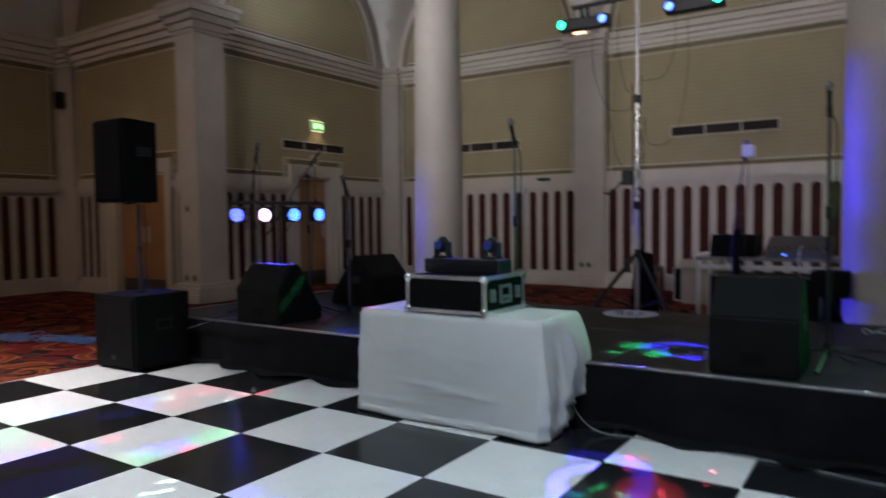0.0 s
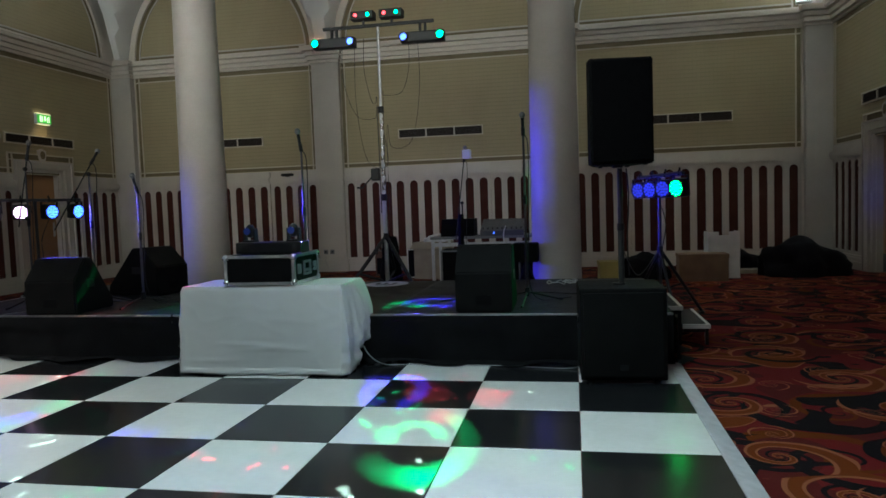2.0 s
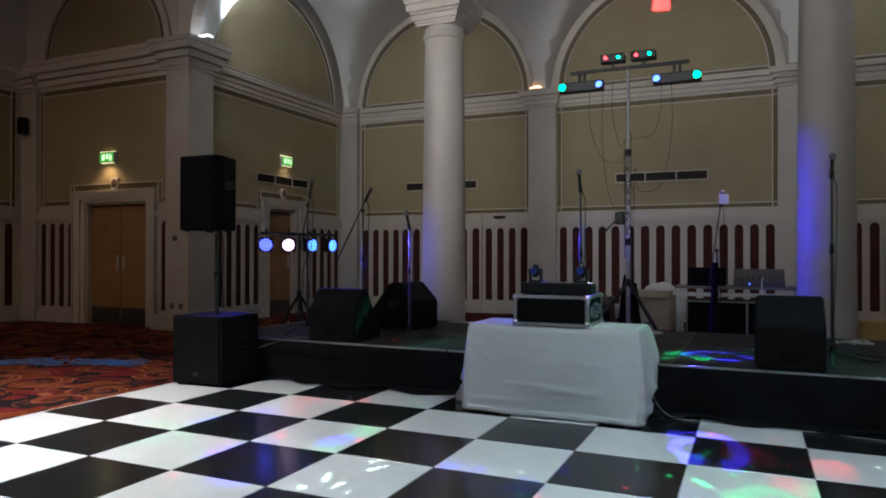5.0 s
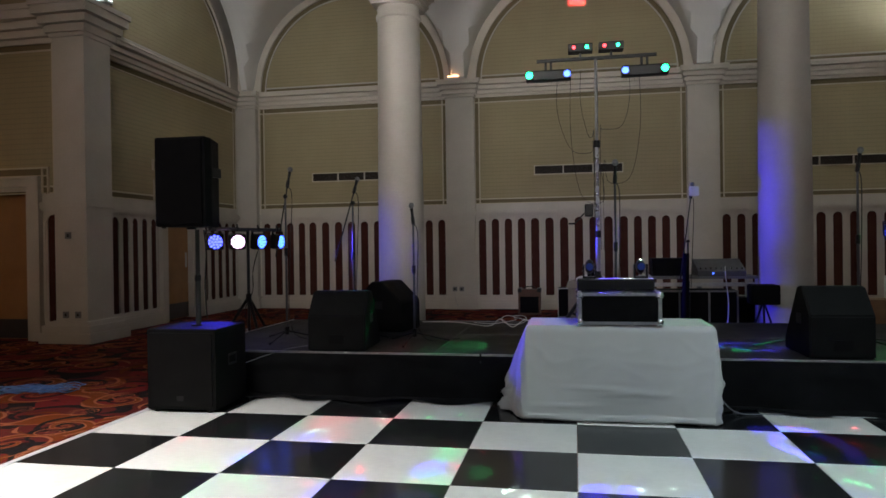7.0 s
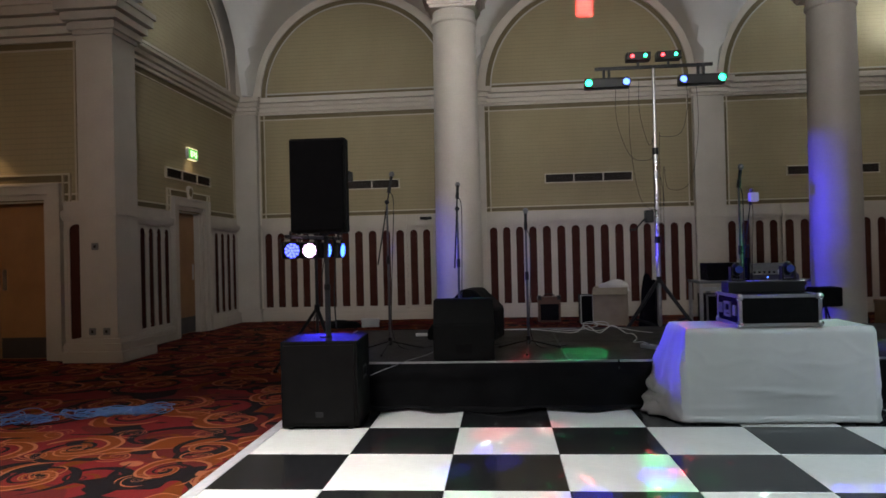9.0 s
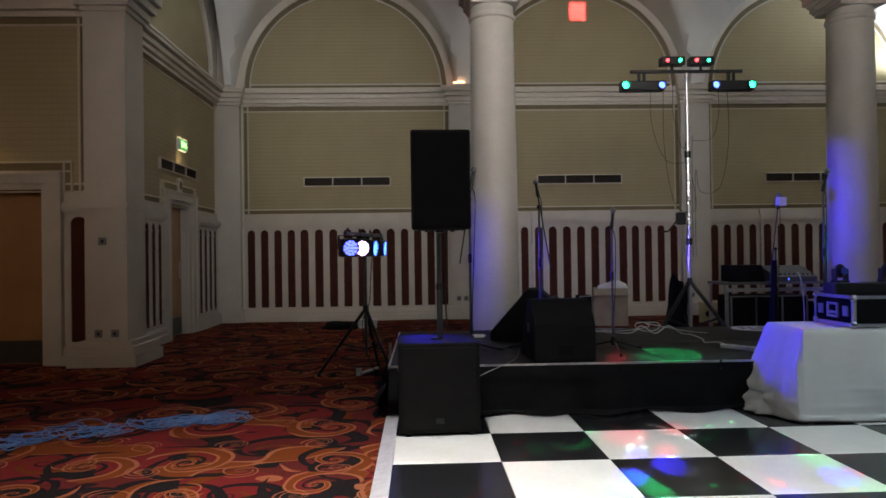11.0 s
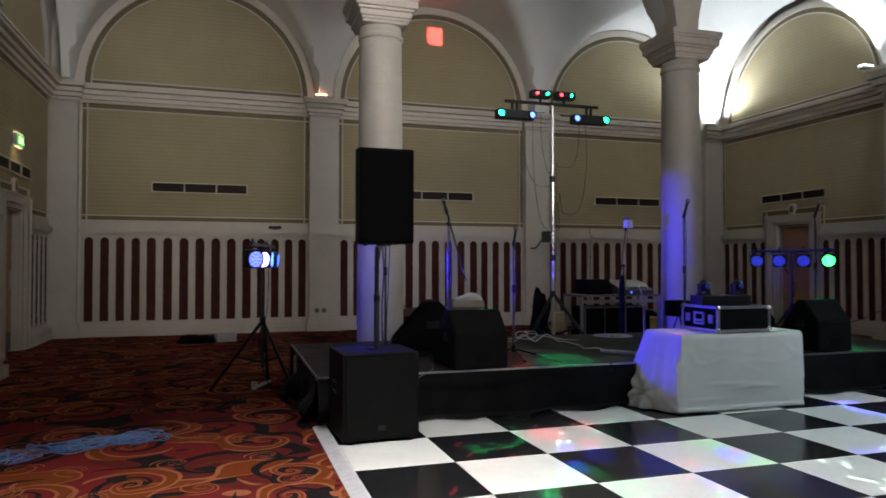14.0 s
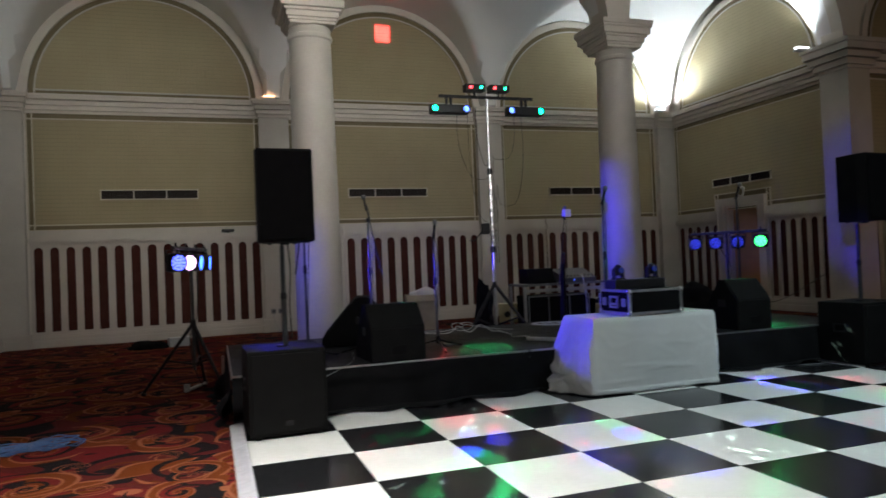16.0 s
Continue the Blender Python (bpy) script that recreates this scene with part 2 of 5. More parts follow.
def carpet_material():
    """Axminster with orange scrolls, pale outlines and dark leaves on oxblood."""
    m = bpy.data.materials.new("patterned carpet")
    m.use_nodes = True
    nt = m.node_tree
    L = nt.links.new
    p = nt.nodes["Principled BSDF"]
    p.inputs["Roughness"].default_value = 0.95
    p.inputs["Specular IOR Level"].default_value = 0.06
    co = nt.nodes.new("ShaderNodeTexCoord")

    def math(op, a, b=None, c=None):
        n = nt.nodes.new("ShaderNodeMath")
        n.operation = op
        for i, v in enumerate((a, b, c)):
            if v is None:
                continue
            if isinstance(v, (int, float)):
                n.inputs[i].default_value = v
            else:
                L(v, n.inputs[i])
        return n.outputs[0]

    def mixc(fac, a, b):
        n = nt.nodes.new("ShaderNodeMix")
        n.data_type = "RGBA"
        L(fac, n.inputs[0])
        for i, v in ((6, a), (7, b)):
            if isinstance(v, tuple):
                n.inputs[i].default_value = (*v, 1)
            else:
                L(v, n.inputs[i])
        return n.outputs[2]

    def spirals(scale, shift, arms, wind, reach):
        """Distance field of scrolls, one to a cell: the band value, and how far from the cell's middle."""
        mp = nt.nodes.new("ShaderNodeMapping")
        mp.inputs["Location"].default_value = shift
        L(co.outputs["Object"], mp.inputs[0])
        wob = nt.nodes.new("ShaderNodeTexNoise")
        wob.inputs["Scale"].default_value = 1.6
        L(mp.outputs[0], wob.inputs["Vector"])
        mixv = nt.nodes.new("ShaderNodeVectorMath")
        mixv.operation = "MULTIPLY_ADD"
        mixv.inputs[1].default_value = (0.12, 0.12, 0.0)
        L(wob.outputs["Color"], mixv.inputs[0])
        L(mp.outputs[0], mixv.inputs[2])
        flat = nt.nodes.new("ShaderNodeVectorMath")
        flat.operation = "MULTIPLY"
        flat.inputs[1].default_value = (1, 1, 0)
        L(mixv.outputs[0], flat.inputs[0])
        v = nt.nodes.new("ShaderNodeTexVoronoi")
        v.voronoi_dimensions = "2D"
        v.inputs["Scale"].default_value = scale
        v.inputs["Randomness"].default_value = 0.55
        L(flat.outputs[0], v.inputs["Vector"])
        d = nt.nodes.new("ShaderNodeVectorMath")
        d.operation = "SUBTRACT"
        L(flat.outputs[0], d.inputs[0])
        L(v.outputs["Position"], d.inputs[1])
        s = nt.nodes.new("ShaderNodeSeparateXYZ")
        L(d.outputs[0], s.inputs[0])
        ang = math("ARCTAN2", s.outputs[1], s.outputs[0])
        length = nt.nodes.new("ShaderNodeVectorMath")
        length.operation = "LENGTH"
        L(d.outputs[0], length.inputs[0])
        r = length.outputs["Value"]
        hs = nt.nodes.new("ShaderNodeSeparateColor")
        L(v.outputs["Color"], hs.inputs[0])
        side = math("MULTIPLY_ADD", math("GREATER_THAN", hs.outputs[0], 0.5), 2.0, -1.0)
        turn = math("ADD", math("MULTIPLY", math("MULTIPLY", ang, side), arms), math("MULTIPLY", hs.outputs[1], 6.28))
        ph = math("ADD", math("MULTIPLY", math("LOGARITHM", math("ADD", r, 0.004), 2.71828), wind), turn)
        wave = math("SINE", ph)
        return wave, math("LESS_THAN", r, reach)

    def cloud(scale, shift, stretch):
        """Smooth blotches, longer one way than the other."""
        mp = nt.nodes.new("ShaderNodeMapping")
        mp.inputs["Location"].default_value, mp.inputs["Scale"].default_value, mp.inputs["Rotation"].default_value = shift, stretch, (0, 0, 0.6)
        L(co.outputs["Object"], mp.inputs[0])
        n = nt.nodes.new("ShaderNodeTexNoise")
        n.inputs["Scale"].default_value, n.inputs["Detail"].default_value, n.inputs["Distortion"].default_value = scale, 0, 0.9
        L(mp.outputs[0], n.inputs["Vector"])
        return n.outputs["Fac"]

    def near(v, at, half):
        return math("LESS_THAN", math("ABSOLUTE", math("ADD", v, -at)), half)

    TANLINE, ORANGE, SOOT = (0.36, 0.135, 0.075), (0.19, 0.052, 0.020), (0.013, 0.010, 0.011)
    w1, in1 = spirals(1.25, (0, 0, 0), 1.0, 4.2, 0.36)
    w2, in2 = spirals(0.9, (3.3, 1.7, 0), 1.0, 3.2, 0.55)
    w3, in3 = spirals(1.7, (7.1, 4.4, 0), 1.0, 4.6, 0.15)
    tone, wave, leaf = cloud(1.3, (2, 5, 0), (1, 1, 1)), cloud(1.25, (0, 0, 0), (1.0, 1.7, 1)), cloud(2.3, (9, 3, 0), (1.0, 1.5, 1))
    col = mixc(math("GREATER_THAN", tone, 0.5), (0.165, 0.024, 0.025), (0.115, 0.022, 0.021))
    col = mixc(math("MULTIPLY", math("LESS_THAN", w2, -0.90), in2), col, (0.15, 0.042, 0.014))
    col = mixc(math("GREATER_THAN", leaf, 0.63), col, SOOT)
    col = mixc(math("MULTIPLY", math("GREATER_THAN", w2, 0.90), in2), col, SOOT)
    col = mixc(math("GREATER_THAN", wave, 0.70), col, ORANGE)
    col = mixc(near(wave, 0.70, 0.013), col, TANLINE)
    col = mixc(math("MULTIPLY", math("LESS_THAN", w1, -0.88), in1), col, SOOT)
    col = mixc(math("MULTIPLY", math("GREATER_THAN", w1, 0.80), in1), col, ORANGE)
    col = mixc(math("MULTIPLY", near(w1, 0.68, 0.15), in1), col, TANLINE)
    col = mixc(math("MULTIPLY", near(w3, 0.60, 0.18), in3), col, TANLINE)
    f = nt.nodes.new("ShaderNodeTexNoise")
    f.inputs["Scale"].default_value = 260
    L(co.outputs["Object"], f.inputs["Vector"])
    g = nt.nodes.new("ShaderNodeMix")
    g.data_type, g.blend_type = "RGBA", "MULTIPLY"
    g.inputs[0].default_value = 0.5
    L(col, g.inputs[6])
    L(f.outputs["Color"], g.inputs[7])
    h = nt.nodes.new("ShaderNodeHueSaturation")
    h.inputs["Value"].default_value, h.inputs["Saturation"].default_value = 0.84, 1.06
    L(g.outputs[2], h.inputs["Color"])
    L(h.outputs[0], p.inputs["Base Color"])
    bp = nt.nodes.new("ShaderNodeBump")
    bp.inputs["Strength"].default_value, bp.inputs["Distance"].default_value = 0.5, 0.004
    L(f.outputs["Fac"], bp.inputs["Height"])
    L(bp.outputs[0], p.inputs["Normal"])
    return m


CARPET = carpet_material()


def tile_material(name, a, b, rough):
    m = mat(name, a, b, rough, scale=3.0, fine=25, bump=0.03)
    nt = m.node_tree
    p = nt.nodes["Principled BSDF"]
    info = nt.nodes.new("ShaderNodeObjectInfo")
    mr = nt.nodes.new("ShaderNodeMapRange")
    mr.inputs[3].default_value, mr.inputs[4].default_value = 0.9, 1.05
    nt.links.new(info.outputs["Random"], mr.inputs[0])
    h = nt.nodes.new("ShaderNodeHueSaturation")
    nt.links.new(p.inputs["Base Color"].links[0].from_socket, h.inputs["Color"])
    nt.links.new(mr.outputs[0], h.inputs["Value"])
    nt.links.new(h.outputs[0], p.inputs["Base Color"])
    return m


TILEWHITE = tile_material("white dance floor panel", (0.80, 0.79, 0.76), (0.70, 0.69, 0.66), 0.22)
TILEBLACK = tile_material("black dance floor panel", (0.016, 0.016, 0.018), (0.010, 0.010, 0.011), 0.18)

# ---- mesh helpers ----


def box(bm, x0, x1, y0, y1, z0, z1, bevel=0.0, m=None):
    made = bmesh.ops.create_cube(bm, size=1.0)["verts"]
    bmesh.ops.scale(bm, vec=(x1 - x0, y1 - y0, z1 - z0), verts=made)
    bmesh.ops.translate(bm, vec=((x0 + x1) / 2, (y0 + y1) / 2, (z0 + z1) / 2), verts=made)
    if bevel:
        edges = list({e for v in made for e in v.link_edges})
        made = bmesh.ops.bevel(bm, geom=edges, offset=bevel, segments=2, affect="EDGES", profile=0.6)["verts"]
    if m is not None:
        bmesh.ops.transform(bm, matrix=m, verts=list({v for v in made}))
    return bm


def rod(bm, a, b, r0, r1=None, seg=12, caps=True):
    a, b = Vector(a), Vector(b)
    r1 = r0 if r1 is None else r1
    d = b - a
    made = bmesh.ops.create_cone(bm, cap_ends=caps, segments=seg, radius1=r0, radius2=r1, depth=d.length)["verts"]
    m = Matrix.Translation((a + b) / 2) @ d.to_track_quat("Z", "Y").to_matrix().to_4x4()
    bmesh.ops.transform(bm, matrix=m, verts=made)
    return bm


def ball(bm, at, r, scale=(1, 1, 1), seg=14):
    made = bmesh.ops.create_uvsphere(bm, u_segments=seg, v_segments=seg // 2 + 2, radius=r)["verts"]
    bmesh.ops.scale(bm, vec=scale, verts=made)
    bmesh.ops.translate(bm, vec=at, verts=made)
    return bm


def lathe(bm, profile, at=(0, 0, 0), seg=40):
    """Turns (radius, height) pairs round z."""
    rings = []
    for r, z in profile:
        rings.append([bm.verts.new((at[0] + r * math.cos(2 * math.pi * k / seg), at[1] + r * math.sin(2 * math.pi * k / seg), at[2] + z)) for k in range(seg)])
    for lo, hi in zip(rings, rings[1:]):
        for k in range(seg):
            bm.faces.new((lo[k], lo[(k + 1) % seg], hi[(k + 1) % seg], hi[k]))
    bm.faces.new(list(reversed(rings[0])))
    bm.faces.new(rings[-1])
    return bm


def prism(bm, outline, axis, lo, hi):
    """Extrudes an outline: axis 'x' takes (y, z), 'y' takes (x, z), 'z' takes (x, y)."""
    put = {"x": lambda u, v, w: (w, u, v), "y": lambda u, v, w: (u, w, v), "z": lambda u, v, w: (u, v, w)}[axis]
    a = [bm.verts.new(put(u, v, lo)) for u, v in outline]
    b = [bm.verts.new(put(u, v, hi)) for u, v in outline]
    n = len(outline)
    bm.faces.new(a)
    bm.faces.new(list(reversed(b)))
    for k in range(n):
        bm.faces.new((a[k], b[k], b[(k + 1) % n], a[(k + 1) % n]))
    return bm


def tube(bm, points, r, seg=6):
    """A bent round cable through the points."""
    pts = [Vector(p) for p in points]
    rings = []
    for k, p in enumerate(pts):
        d = (pts[min(k + 1, len(pts) - 1)] - pts[max(k - 1, 0)]).normalized()
        side = d.cross(Vector((0, 0, 1)))
        side = side.normalized() if side.length > 1e-4 else Vector((1, 0, 0))
        up = side.cross(d)
        rings.append([bm.verts.new(p + r * (math.cos(2 * math.pi * j / seg) * side + math.sin(2 * math.pi * j / seg) * up)) for j in range(seg)])
    for lo, hi in zip(rings, rings[1:]):
        for j in range(seg):
            bm.faces.new((lo[j], lo[(j + 1) % seg], hi[(j + 1) % seg], hi[j]))
    bm.faces.new(rings[0])
    bm.faces.new(list(reversed(rings[-1])))
    return bm


def smooth_line(points, steps=6):
    """Catmull-Rom through the points."""
    p = [Vector(q) for q in points]
    p = [p[0]] + p + [p[-1]]
    out = []
    for k in range(1, len(p) - 2):
        for s in range(steps):
            t = s / steps
            a, b, c, d = p[k - 1:k + 3]
            out.append(0.5 * (2 * b + (c - a) * t + (2 * a - 5 * b + 4 * c - d) * t * t + (3 * b - a - 3 * c + d) * t ** 3))
    out.append(p[-2])
    return out


def mesh_of(name, bm, material, smooth=False):
    bmesh.ops.recalc_face_normals(bm, faces=bm.faces)
    me = bpy.data.meshes.new(name)
    bm.to_mesh(me)
    bm.free()
    me.materials.append(material)
    if smooth:
        for f in me.polygons:
            f.use_smooth = True
        me.set_sharp_from_angle(angle=radians(38))
    return me


def part(name, bm, material, parent, label="", smooth=False, at=None):
    ob = new(name, mesh_of(name, bm, material, smooth) if isinstance(bm, bmesh.types.BMesh) else bm)
    ob.parent = parent
    if at is not None:
        ob.matrix_basis = at
    return tagged(ob, label) if label else ob


def thing(name, label, category, at=None, group="", kind=""):
    ob = new(name)
    ob.empty_display_size = 0.1
    if at is not None:
        ob.matrix_basis = at
    return tagged(ob, label, category, group, kind)


def structure(name, bm, material, label, smooth=False, at=None, category=""):
    ob = new(name, mesh_of(name, bm, material, smooth))
    if at is not None:
        ob.matrix_basis = at
    return tagged(ob, label, category or name.split("_")[0], kind="structure")


B = bmesh.new

# ---- the room ----
CX, BAY = -2.79, 5.02                     # middle of the room, width of a bay
WY = 11.75                                # face of the rear wall
WX = 7.77                                 # half the width of the rear aisle
AY = 6.28                                 # line of the columns
CARPET_Z, SPRING = -0.02, 5.1
HALL = 11.85                              # half the width of the main hall
BACK, TOP = -9.0, 9.0
DOOR_Y, DOOR_W, DOOR_H = 9.25, 0.95, 2.30    # single doors in the aisle
PAIR_X, PAIR_W = 9.26, 1.62                   # double doors beside the piers
PW = 0.62                                 # width of a pilaster

bm = B()
box(bm, CX - HALL - 0.4, CX + HALL + 0.4, BACK - 0.3, WY + 0.4, CARPET_Z - 0.2, CARPET_Z)
structure("floor", bm, CARPET, "oxblood patterned carpet with orange and gold scrolls")

wall_north = structure("wall_north", box(B(), CX - WX - 0.3, CX + WX + 0.3, WY, WY + 0.3, CARPET_Z, 8.2), PLASTER, "cream painted rear wall with beige panels and striped dado")
wall_west = structure("wall_west", box(box(B(), CX - WX - 0.3, CX - WX, AY - 0.1, DOOR_Y - DOOR_W / 2, CARPET_Z, 8.2), CX - WX - 0.3, CX - WX, DOOR_Y + DOOR_W / 2, WY, CARPET_Z, 8.2), PLASTER, "cream side wall with a doorway and beige panels")
wall_east = structure("wall_east", box(box(B(), CX + WX, CX + WX + 0.3, AY - 0.1, DOOR_Y - DOOR_W / 2, CARPET_Z, 8.2), CX + WX, CX + WX + 0.3, DOOR_Y + DOOR_W / 2, WY, CARPET_Z, 8.2), PLASTER, "cream side wall with a doorway and beige panels")
for s, w in ((-1, wall_west), (1, wall_east)):
    x0, x1 = sorted((CX + s * WX, CX + s * (WX + 0.3)))
    part("lintel", box(B(), x0, x1, DOOR_Y - DOOR_W / 2, DOOR_Y + DOOR_W / 2, DOOR_H, 8.2), PLASTER, w)
# recessed end walls of the main hall
EY = 6.17
wall_ends, hall_sides = {}, {}
for s, nm in ((-1, "wall_northwest"), (1, "wall_northeast")):
    def X(a, b, s=s):
        return sorted((CX + s * a, CX + s * b))
    bm = B()
    for a, b, z0, z1 in ((WX + 0.0, PAIR_X - PAIR_W / 2, CARPET_Z, TOP), (PAIR_X + PAIR_W / 2, HALL, CARPET_Z, TOP), (PAIR_X - PAIR_W / 2, PAIR_X + PAIR_W / 2, DOOR_H, TOP)):
        box(bm, *X(a, b), EY, EY + 0.3, z0, z1)
    wall_ends[s] = structure(nm, bm, PLASTER, "cream end wall with double doors and beige panels")
    hall_sides[s] = structure(nm.replace("north", "hall_"), box(B(), *X(HALL, HALL + 0.3), BACK, EY + 0.3, CARPET_Z, TOP), PLASTER, "cream side wall of the main hall")
structure("wall_south", box(B(), CX - HALL - 0.3, CX + HALL + 0.3, BACK - 0.3, BACK, CARPET_Z, TOP), PLASTER, "plain cream rear wall of the main hall")
structure("ceiling", box(B(), CX - HALL - 0.3, CX + HALL + 0.3, BACK - 0.3, AY + 0.3, TOP, TOP + 0.2), VAULT, "plain white ceiling of the main hall")

# arcade above the columns
R = 2.31


def arch_points(cx, r, n=28, z=SPRING, rise=None):
    rise = rise or r
    return [(cx + r * math.cos(math.pi * k / n), z + rise * math.sin(math.pi * k / n)) for k in range(n + 1)]


bm = B()
y0, y1 = AY - 0.24, AY + 0.24
for b in (-1, 0, 1):
    cx = CX + b * BAY
    pts = arch_points(cx, R, rise=2.14)
    for (xa, za), (xb, zb) in zip(pts, pts[1:]):
        f = [bm.verts.new((x, y, z)) for y in (y0, y1) for x, z in ((xa, za), (xb, zb), (xb, TOP), (xa, TOP))]
        bm.faces.new(f[:4])
        bm.faces.new(list(reversed(f[4:])))
        bm.faces.new((f[0], f[4], f[5], f[1]))
for x0, x1 in ((CX - 1.5 * BAY - 0.1, CX - BAY - R), (CX - BAY + R, CX - R), (CX + R, CX + BAY - R), (CX + BAY + R, CX + 1.5 * BAY + 0.1)):
    box(bm, x0, x1, y0, y1, SPRING, TOP)
structure("wall_arcade", bm, PLASTER, "cream plaster arcade with round arches on columns")

# groined vault of the rear aisle
bm = B()
N = 36
MY, HB = (AY + WY) / 2, (WY - AY) / 2
for b in (-1, 0, 1):
    cx = CX + b * BAY
    grid = {}
    for i in range(N + 1):
        for j in range(N + 1):
            dx, dy = (2 * i / N - 1) * BAY / 2, (2 * j / N - 1) * HB
            hx = 2.29 * math.sqrt(max(0, 1 - (dx / 2.33) ** 2))
            hy = 2.29 * math.sqrt(max(0, 1 - (dy / 2.33) ** 2))
            grid[i, j] = bm.verts.new((cx + dx, MY + dy, SPRING - 0.12 + max(hx, hy)))
    for i in range(N):
        for j in range(N):
            bm.faces.new((grid[i, j], grid[i, j + 1], grid[i + 1, j + 1], grid[i + 1, j]))
bmesh.ops.remove_doubles(bm, verts=bm.verts, dist=0.002)
structure("ceiling_vault", bm, VAULT, "white plaster groin vault over the rear aisle", category="ceiling", smooth=True)


def rect_frame(bm, x0, x1, z0, z1, w, y0, y1):
    for a, b, c, d in ((x0, x1, z0, z0 + w), (x0, x1, z1 - w, z1), (x0, x0 + w, z0 + w, z1 - w), (x1 - w, x1, z0 + w, z1 - w)):
        box(bm, a, b, y0, y1, c, d)
    return bm


def half_disc(bm, r, y0, y1, n=40):
    return prism(bm, arch_points(0, r, n, 0), "y", y0, y1)


def half_ring(bm, r0, r1, y0, y1, n=40):
    a, b = arch_points(0, r1, n, 0), arch_points(0, r0, n, 0)
    for k in range(n):
        f = [bm.verts.new((x, y, z)) for y in (y0, y1) for x, z in (a[k], a[k + 1], b[k + 1], b[k])]
        bm.faces.new(f[:4])
        bm.faces.new(list(reversed(f[4:])))
        bm.faces.new((f[0], f[4], f[5], f[1]))
        bm.faces.new((f[3], f[2], f[6], f[7]))
    return bm


def wall_panel(parent, at, w, z0=2.26, z1=4.575):
    """Beige panel with a tan margin and thin cream beads that cross at the corners; the wall's face is y = 0 and the room lies at -y."""
    part("panel_border", box(B(), -w / 2, w / 2, -0.012, 0, z0, z1), TAN, parent, "tan painted margin", at=at)
    bm, m = B(), 0.095
    for z in (z0 + m, z1 - m - 0.026):
        box(bm, -w / 2, w / 2, -0.036, -0.01, z, z + 0.026)
    for x in (-w / 2 + m, w / 2 - m - 0.026):
        for a, b in ((z0, z0 + m), (z0 + m + 0.026, z1 - m - 0.026), (z1 - m, z1)):
            box(bm, x, x + 0.026, -0.036, -0.01, a, b)
    for x in (-w / 2, w / 2 - 0.018):
        box(bm, x, x + 0.018, -0.030, -0.01, z0 + 0.02, z1)
    box(bm, -w / 2, w / 2, -0.030, -0.01, z0, z0 + 0.018)
    part("panel_bead", bm, TRIM, parent, "buff bead moulding", at=at)
    part("panel_field", box(B(), -w / 2 + 0.121, w / 2 - 0.121, -0.018, -0.008, z0 + 0.121, z1 - 0.121), FIELD, parent, "beige quilted covering", at=at)


def lunette(parent, at, r=2.16, z=4.93):
    m = at @ Matrix.Translation((0, 0, z)) @ Matrix.Diagonal((1, 1, 1.003, 1))
    part("lunette_border", half_disc(B(), r, -0.012, 0), TAN, parent, "tan painted margin", at=m)
    part("lunette_bead", box(half_ring(B(), r - 0.13, r - 0.10, -0.036, -0.01), -r + 0.1, r - 0.1, -0.036, -0.01, 0.1, 0.13), CREAM, parent, "cream bead moulding", at=m, smooth=True)
    bm = B()
    prism(bm, [(r - 0.13, 0.13)] + [p for p in arch_points(0, r - 0.13, 40, 0) if p[1] > 0.13] + [(-r + 0.13, 0.13)], "y", -0.018, -0.008)
    part("lunette_field", bm, FIELD, parent, "beige quilted covering", at=m)
    part("archivolt", half_ring(B(), r + 0.0, r + 0.13, -0.06, 0), PLASTER, parent, "cream plaster arch band", at=m, smooth=True)


SLOT_W, SLOT_H0, SLOT_H1 = 0.295, 0.13, 2.0


def slot_mesh():
    """One bay of the dado: a cream board with a round-headed slot through it."""
    bm = B()
    w, hw, zb, zs = SLOT_W, 0.083, 0.28, 1.850
    arc = [(hw * math.cos(math.pi * k / 10), zs + hw * math.sin(math.pi * k / 10)) for k in range(11)]
    d = 0.024
    for q in ([(-w / 2, SLOT_H0), (w / 2, SLOT_H0), (w / 2, zb), (-w / 2, zb)], [(-w / 2, zb), (-hw, zb), (-hw, zs), (-w / 2, zs)], [(hw, zb), (w / 2, zb), (w / 2, zs), (hw, zs)],
              [(hw, zs), (w / 2, zs), (w / 2, SLOT_H1)] + list(reversed([p for p in arc[:6]]))[:-1], [(-w / 2, zs), (-hw, zs)] + list(reversed(arc[5:10])) + [(-w / 2, SLOT_H1)],
              [(-w / 2, SLOT_H1), arc[5], (w / 2, SLOT_H1)]):
        bm.faces.new([bm.verts.new((x, -d, z)) for x, z in q])
    rim = [(hw, zb)] + arc + [(-hw, zb)]
    for (xa, za), (xb, zb2) in zip(rim, rim[1:] + rim[:1]):
        bm.faces.new([bm.verts.new(p) for p in ((xa, -d, za), (xb, -d, zb2), (xb, 0, zb2), (xa, 0, za))])
    # half shafts with a small cap and foot between the slots
    for s in (-1, 1):
        for a, b, z0, z1, e in ((w / 2 - 0.036, w / 2, zb + 0.06, zs - 0.05, 0.008), (w / 2 - 0.052, w / 2, zs - 0.05, zs - 0.015, 0.016), (w / 2 - 0.052, w / 2, zb + 0.02, zb + 0.06, 0.014)):
            box(bm, *sorted((s * a, s * b)), -d - e, -d, z0, z1)
    bmesh.ops.remove_doubles(bm, verts=bm.verts, dist=0.0005)
    return mesh_of("dado_board", bm, CREAM)


SLOT = slot_mesh()


